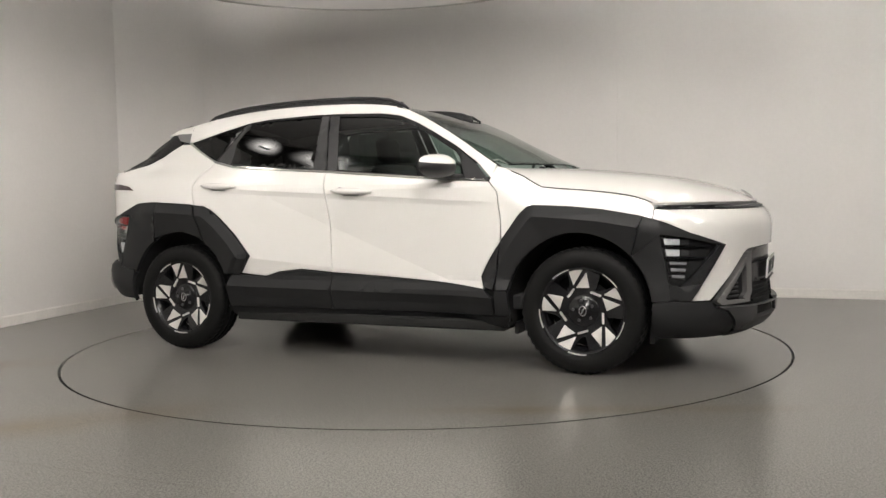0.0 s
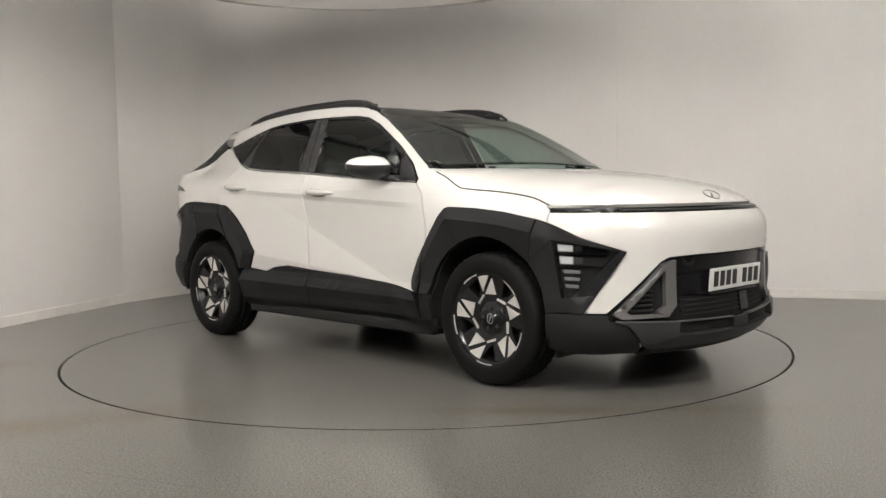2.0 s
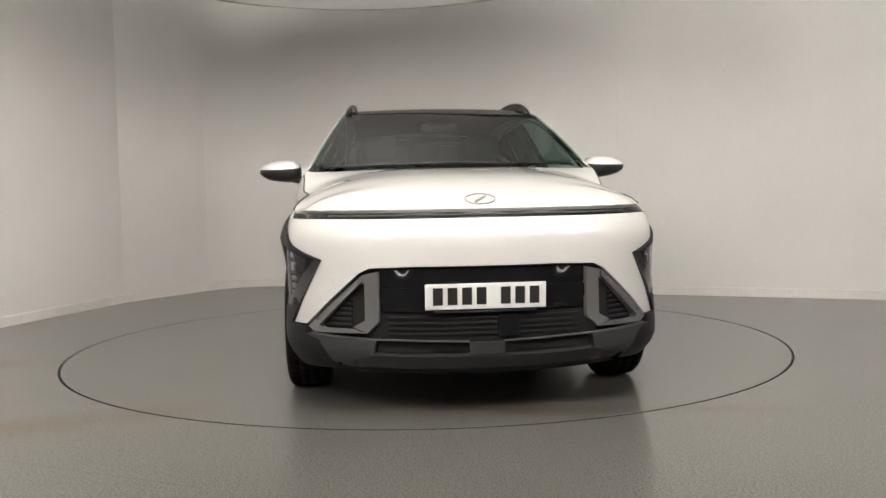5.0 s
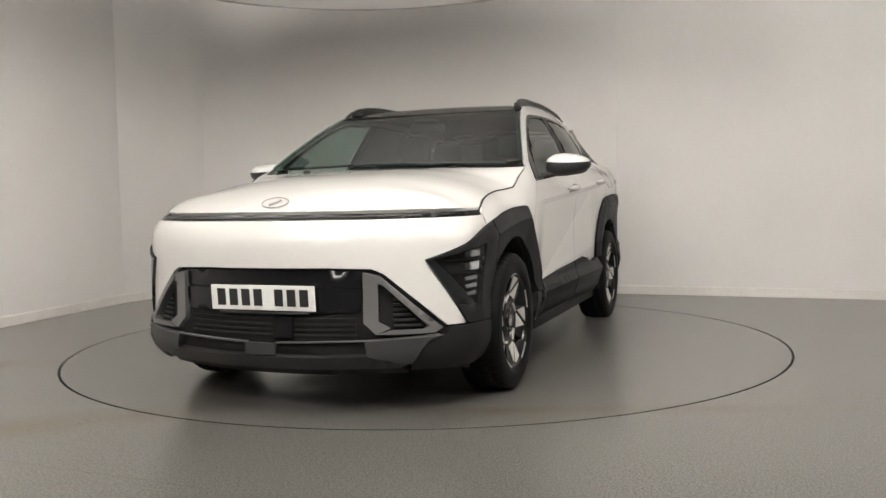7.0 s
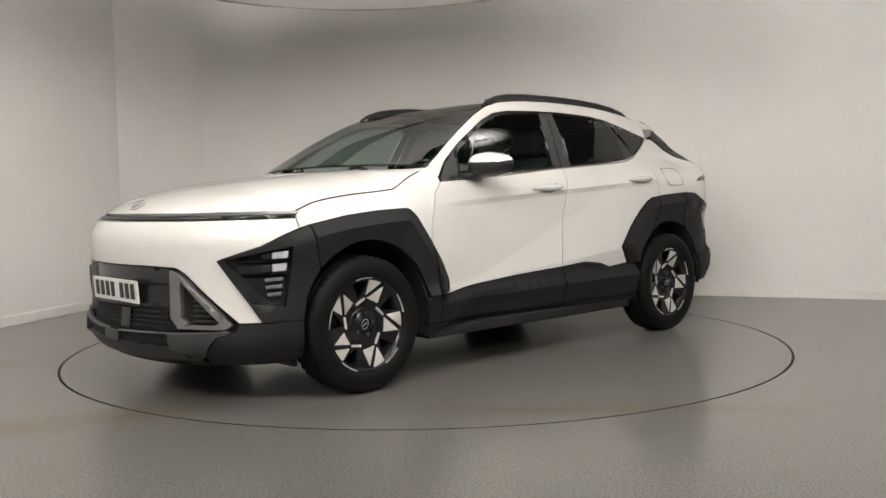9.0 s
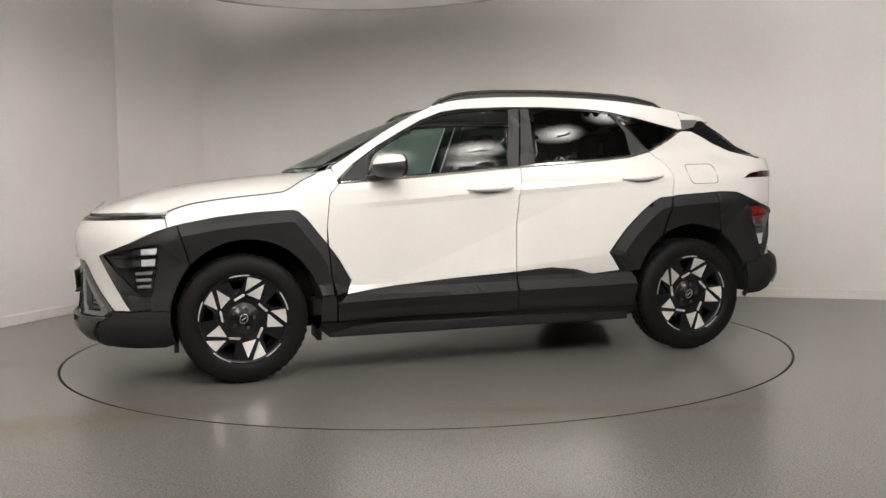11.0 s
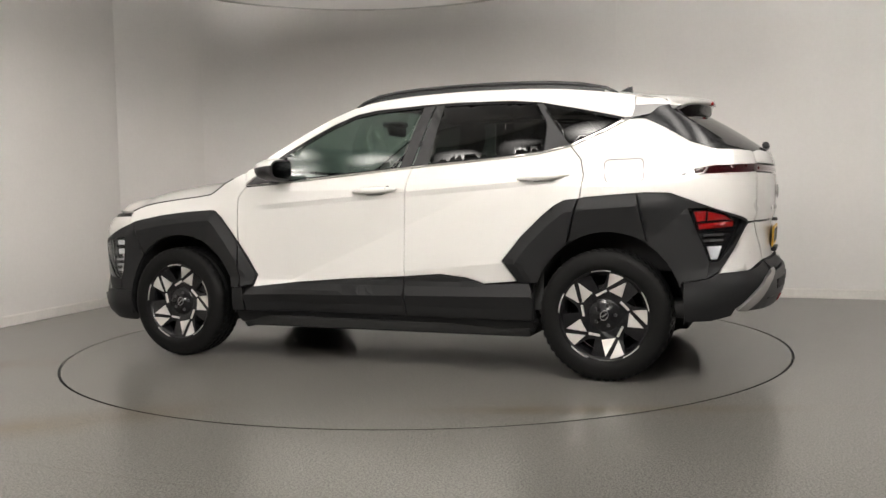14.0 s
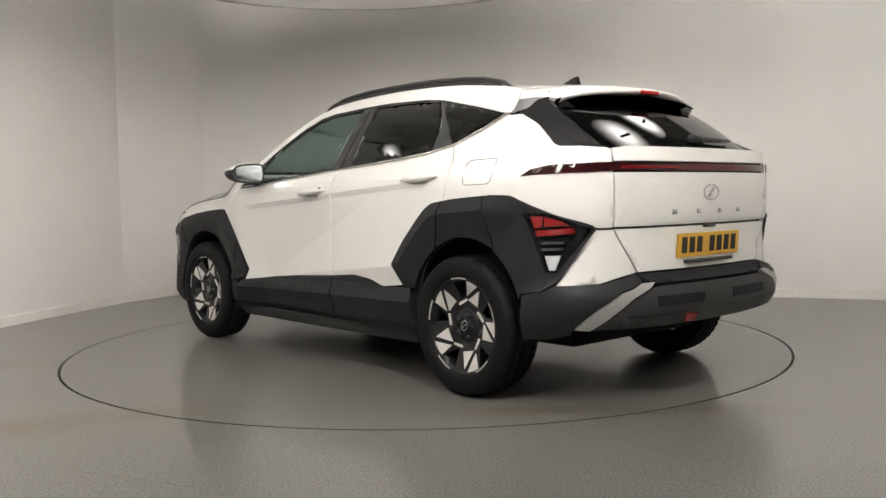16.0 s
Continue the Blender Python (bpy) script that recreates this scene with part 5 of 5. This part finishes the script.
# mirrors
def mirror_shell():
    """A wedge lofted outwards from the door: flat behind, bulging in front, pinched at its outer end."""
    bm = bmesh.new()
    loops, n = [], 24
    for y, top, low, front, back in ((0.868, 1.150, 1.085, 0.598, 0.520), (0.878, 1.170, 1.072, 0.618, 0.506), (0.915, 1.190, 1.062, 0.640, 0.497), (0.975, 1.194, 1.064, 0.646, 0.492),
                                     (1.035, 1.185, 1.074, 0.632, 0.490), (1.080, 1.170, 1.090, 0.605, 0.492), (1.105, 1.152, 1.108, 0.572, 0.500), (1.112, 1.138, 1.120, 0.548, 0.512)):
        cx, cz, h = 0.525, (top + low) / 2, (top - low) / 2
        loop = []
        for i in range(n):
            a = 2 * math.pi * i / n
            c, q = math.cos(a), math.sin(a)
            x = (front - cx) * abs(c) ** 0.75 if c > 0 else -(cx - back) * abs(c) ** 0.35
            loop.append(bm.verts.new((cx + x, y, cz + h * abs(q) ** (0.75 if c > 0 else 0.5) * (1 if q > 0 else -1))))
        loops.append(loop)
    for A, B in zip(loops, loops[1:]):
        for i in range(n):
            bm.faces.new((A[i], A[(i + 1) % n], B[(i + 1) % n], B[i]))
    bm.faces.new(loops[0]), bm.faces.new(loops[-1])
    return bm


def halves(bm, z, upper):
    bmesh.ops.bisect_plane(bm, geom=list(bm.verts) + list(bm.edges) + list(bm.faces), plane_co=(0.555, 0.985, z), plane_no=(0.12, 0.04, 1),
                           clear_inner=upper, clear_outer=not upper)
    return bm_data(bm)


mirrors = piece("door_mirror", halves(mirror_shell(), 1.147, True), PAINT, car, "door mirror with a white cap")
piece("mirror_base", halves(mirror_shell(), 1.147, False), BLACK, mirrors, "satin black lower shell")
def squarish(x, w, h):
    return [Vector((x, 0.985 + w * math.copysign(abs(math.cos(a)) ** 0.55, math.cos(a)), 1.127 + (h - 0.10 * w * math.cos(a)) * math.copysign(abs(math.sin(a)) ** 0.55, math.sin(a)))) for a in (2 * math.pi * i / 20 for i in range(20))]


gl = squarish(0.4865, 0.108, 0.058)
piece("mirror_surround", (gl, [tuple(range(20))]), BLACK, mirrors, "black surround", True, False)
gl = squarish(0.4835, 0.096, 0.048)
piece("mirror_glass", (gl, [tuple(range(20))]), MIRROR, mirrors, "mirror glass", True, False)
arm = [(0.63, 0.83, 1.062), (0.60, 0.87, 1.068), (0.57, 0.93, 1.080)]
piece("mirror_arm", tube(arm, [0.04, 0.034, 0.03], 10, 0.55), BLACK, mirrors, "black mirror arm")


# ---- wheels: tyre, rim, five twisted blades with machined facets ----
def tyre_mesh():
    prof = [(0.222, -0.085), (0.232, -0.100), (0.262, -0.110), (0.300, -0.108), (0.322, -0.099), (0.3345, -0.084), (0.338, -0.052), (0.331, -0.049), (0.331, -0.042), (0.339, -0.039), (0.339, -0.006), (0.331, -0.003), (0.331, 0.003), (0.339, 0.006), (0.339, 0.039), (0.331, 0.042), (0.331, 0.049), (0.338, 0.052), (0.3345, 0.084), (0.322, 0.099), (0.300, 0.108), (0.262, 0.110), (0.236, 0.102), (0.226, 0.085)]
    n = 150
    verts, faces = [], []
    for i in range(n):
        a = 2 * math.pi * i / n
        for j, (r, y) in enumerate(prof):
            groove = 0.007 if (i % 3 == 0 and j in (5, 6, 17, 18)) else 0.004 if (i % 3 == 1 and j in (9, 10, 13, 14)) else 0.0
            verts.append((math.cos(a) * (r - groove), y, math.sin(a) * (r - groove)))
    m = len(prof)
    for i in range(n):
        for j in range(m):
            faces.append((i * m + j, ((i + 1) % n) * m + j, ((i + 1) % n) * m + (j + 1) % m, i * m + (j + 1) % m))
    return verts, faces


def lathe(prof, n=64, close=False):
    verts, faces, m = [], [], len(prof)
    for i in range(n):
        a = 2 * math.pi * i / n
        verts += [(math.cos(a) * r, y, math.sin(a) * r) for r, y in prof]
    for i in range(n):
        for j in range(m if close else m - 1):
            faces.append((i * m + j, ((i + 1) % n) * m + j, ((i + 1) % n) * m + (j + 1) % m, i * m + (j + 1) % m))
    return verts, faces


def prism(pts, y0, y1, turn=0.0):
    """A flat piece in the wheel's face plane, seen from outside with x to the right; y is outwards. pts in units of the rim."""
    R, n = 0.233, len(pts)
    c, s = math.cos(turn), math.sin(turn)
    q = [((x * c - z * s) * R, (x * s + z * c) * R) for x, z in pts]
    y0 = [y0] * n if isinstance(y0, float) else y0
    # from outside of the left flank, x to the right is the car's rear
    verts = [(-x, y, z) for (x, z), y in zip(q, y0)] + [(-x, y1, z) for x, z in q]
    return verts, [tuple(range(n)), tuple(range(2 * n - 1, n - 1, -1))] + [(i, (i + 1) % n, n + (i + 1) % n, n + i) for i in range(n)]


def wheel():
    w = new("wheel")
    w["label"] = "black and machined silver alloy wheel with tyre"

    def add(name, data, mat, parent=w, label="", smooth=False):
        ob = new(name, mesh_of(name, *data, mat, False, smooth))
        ob.parent = parent
        if label:
            ob["label"] = label
        return ob
    add("tyre", tyre_mesh(), RUBBER, w, "black tyre", True)
    rim = add("rim", lathe([(0.222, -0.09), (0.215, -0.06), (0.195, 0.0), (0.203, 0.06), (0.221, 0.088), (0.232, 0.098), (0.236, 0.094), (0.228, 0.085), (0.228, -0.085)], 64, True), GLOSS, w, "gloss black rim", True)
    add("barrel_back", lathe([(0.0, -0.035), (0.20, -0.030)], 48), LINER, w, "black brake shield", True)
    add("brake_disc", lathe([(0.06, -0.012), (0.062, 0.0), (0.150, 0.0), (0.152, -0.012)], 48), DARKSILVER, w, "grey brake disc", True)
    add("hub", lathe([(0.0, 0.070), (0.030, 0.070), (0.034, 0.060), (0.075, 0.062), (0.088, 0.054), (0.09, 0.02)], 48), GLOSS, w, "gloss black hub", True)
    ring = [(0.019 * math.cos(a), 0.0735, 0.0255 * math.sin(a)) for a in (2 * math.pi * i / 20 for i in range(21))]
    add("hub_cap", tube(ring, 0.0018, 5), SILVER, w, "plain oval hub badge")
    add("hub_cap_bar", tube([(-0.007, 0.0735, 0.014), (0.007, 0.0735, -0.014)], 0.003, 5), SILVER, w)
    for k in range(5):
        t = 2 * math.pi * k / 5
        add("spoke", prism([(-0.40, 0.26), (-0.31, 0.60), (-0.33, 0.945), (0.17, 0.985), (0.44, 0.87), (0.30, 0.50), (0.18, 0.30)], [0.055, 0.064, 0.084, 0.086, 0.078, 0.062, 0.054], 0.030, t), GLOSS, w, "gloss black spoke")
        add("facet", prism([(-0.305, 0.925), (-0.13, 0.965), (0.035, 0.972), (-0.215, 0.58)], [0.0865, 0.0885, 0.0885, 0.069], 0.05, t), MACHINED, w, "machined silver facet")
        add("facet", prism([(0.105, 0.885), (0.155, 0.53), (-0.155, 0.525)], [0.086, 0.068, 0.068], 0.05, t), MACHINED, w, "machined silver facet")
        add("inlay", prism([(-0.225, 0.515), (-0.185, 0.49), (-0.335, 0.285), (-0.372, 0.315)], 0.0665, 0.05, t), MACHINED, w, "machined silver inlay")
        arc = [(1.0 * math.sin(-a), 1.0 * math.cos(a)) for a in (radians(17 + 25 * i / 6) for i in range(7))]
        arc_in = [(0.978 * x, 0.978 * z) for x, z in reversed(arc)]
        add("rim_edge", prism(arc + arc_in, 0.099, 0.090, t), MACHINED, w, "bright rim edge")
        a = t + 0.2
        add("wheel_bolt", lathe([(0.0, 0.0), (0.008, 0.0), (0.009, -0.014)], 8), DARKSILVER, w, "steel bolt").location = (0.055 * math.sin(a), 0.071, 0.055 * math.cos(a))
    return w


def place_wheel(w, x, right, spin):
    w.parent = car
    m = pose(x, -0.790 if right else 0.790, 0.339, 0, 0, 180 if right else 0) @ Matrix.Rotation(radians(spin), 4, "Y")
    w.matrix_basis = m
    return m


first = wheel()
for x, right, spin in ((1.33, True, 0), (-1.33, False, 27), (-1.33, True, -3)):
    c = copy_thing(first, pose(0, 0, 0))
    place_wheel(c, x, right, -spin)
place_wheel(first, 1.33, False, -25)

# wheel tubs, floor pan, exhaust
for x, arch in ((1.33, ARCH_F), (-1.33, ARCH_R)):
    cx, cz, rx, rz = arch
    for s in (1, -1):
        arc = bow(cx, cz, rx + 0.012, rz + 0.012, 196 if cx > 0 else 183, -14, 20)
        tub = ribbon([(px, s * 0.872, pz) for px, pz in arc], [(px, s * 0.50, pz) for px, pz in arc])
        piece("wheel_tub", tub, LINER, car, "black wheel tub", False)
        back = [(px, s * 0.50, pz) for px, pz in arc]
        piece("wheel_tub_wall", (back, [tuple(range(len(back)))]), LINER, car, "black tub wall", False, False)
piece("floor_pan", box_data(-1.70, 1.90, -0.50, 0.50, 0.23, 0.30, 0.01), LINER, car, "black underbody", False)
piece("floor_pan", box_data(-0.93, 0.88, -0.83, 0.83, 0.205, 0.265, 0.01), LINER, car, "black underbody", False)
piece("exhaust_box", box_data(-1.96, -1.76, -0.60, -0.30, 0.335, 0.385, 0.02), BLACK, car, "dark exhaust box", False)
for y in (0.62, -0.62):
    piece("mud_lip", box_data(0.905, 0.93, y - 0.12, y + 0.12, 0.18, 0.25, 0.004), BLACK, car, "", False)
    piece("mud_lip", box_data(1.66, 1.685, y - 0.14, y + 0.14, 0.165, 0.24, 0.004), BLACK, car, "", False)

# ---- cabin ----
piece("dashboard", box_data(0.42, 0.98, -0.70, 0.70, 0.80, 1.065, 0.05), SEAT, car, "black dashboard", False)
piece("cabin_floor", box_data(-1.75, 0.95, -0.74, 0.74, 0.32, 0.40, 0.01), SEAT, car, "dark cabin floor", False)
piece("boot_floor", box_data(-1.95, -1.05, -0.66, 0.66, 0.55, 0.90, 0.02), SEAT, car, "dark boot lining", False)
lining = [[roof(x, y * (edge(x).y - 0.012)) + Vector((0, 0, -0.035 - 0.02 * abs(y))) for y in (-1, -0.7, -0.35, 0, 0.35, 0.7, 1)] for x in (0.05, -0.2, -0.6, -1.0, -1.4)]
piece("headlining", grid_data(lining), SEAT, car, "dark headlining", False)
for s in (1, -1):
    rows = [[side(x, z) + Vector((0, -0.06, 0)) for z in (0.35, 0.6, 0.85, 1.03)] for x in (0.9, 0.5, 0.0, -0.5, -1.0)]
    d = grid_data(rows)
    piece("door_lining", ([(p[0], p[1] * s, p[2]) for p in d[0]], d[1]), SEAT, car, "dark door lining", False)


def seat(x, y, w, rear=False):
    sx = 0.50
    base = piece("seat", box_data(x - sx / 2, x + sx / 2, y - w / 2, y + w / 2, 0.48, 0.66, 0.05), SEAT, car, "black cloth seat", False)
    bm = bmesh.new()
    add_box(bm, -0.07, 0.07, -w / 2, w / 2, 0.0, 0.60, 0.045)
    bm.transform(pose(x - sx / 2 + 0.02, y, 0.62, 0, -18, 0))
    piece("seat_back", bm_data(bm), SEAT, base, "", False)
    bm = bmesh.new()
    add_box(bm, -0.05, 0.05, -0.125, 0.125, 0.0, 0.18, 0.045)
    bm.transform(pose(x - sx / 2 - 0.185, y, 1.215, 0, -8, 0))
    piece("head_rest", bm_data(bm), SEAT, base, "", False)


for y in (-0.37, 0.37):
    seat(0.0, y, 0.52)
for y in (-0.42, 0.0, 0.42):
    seat(-0.85, y, 0.42, True)
sw = [Vector((0.36, -0.37, 1.0)) + Vector((0.06 * math.sin(a), 0.175 * math.cos(a), 0.165 * math.sin(a))) for a in (2 * math.pi * i / 24 for i in range(25))]
wheel_ring = piece("steering_wheel", tube(sw, 0.014, 8), BLACK, car, "black steering wheel", False)
piece("steering_boss", box_data(0.36, 0.46, -0.44, -0.30, 0.93, 1.02, 0.03), BLACK, wheel_ring, "", False)
piece("rear_view_mirror", box_data(0.20, 0.24, -0.12, 0.12, 1.36, 1.43, 0.02), BLACK, car, "black rear-view mirror", False)
piece("camera_pod", box_data(0.16, 0.30, -0.07, 0.07, 1.42, 1.455, 0.02), BLACK, car, "black sensor pod", False)
# washer nozzles at the bonnet's rear edge, rear wiper
for y in (0.45, -0.45):
    p = bonnet(0.99, y)
    piece("washer_nozzle", box_data(p.x - 0.015, p.x + 0.015, y - 0.018, y + 0.018, p.z - 0.004, p.z + 0.010, 0.004), BLACK, car, "", False)
rw = [rear_screen(y, 0.93 - 0.10 * abs(y + 0.1)) + Vector((-0.018, 0, 0.012)) for y in (-0.30, -0.15, 0.0, 0.08)]
piece("rear_wiper", tube(rw, [0.008, 0.012, 0.014, 0.02], 8), BLACK, car, "black rear wiper", False)


# ---- what moves: the turntable turns the car clockwise, from a gentle start to 13.1 degrees a second ----
def heading(t):
    early = ((0.0, -25.1), (0.5, -28.3), (1.0, -33.2), (1.5, -39.7))
    for s, a in early:
        if abs(s - t) < 0.01:
            return a
    return -20.15 - 13.104 * t


def motions():
    rows, turns = [], []
    for i in range(33):
        t = i * 0.5
        a = radians(heading(t))
        rows.append((t, pose(CAR_X * math.cos(a) - CAR_Y * math.sin(a), CAR_X * math.sin(a) + CAR_Y * math.cos(a), 0, 0, 0, heading(t))))
        turns.append((t, pose(0, 0, 0, 0, 0, heading(t))))
    walk(car, rows)
    walk(turntable, turns)


CAR_X, CAR_Y = -0.062, 0.086
motions()
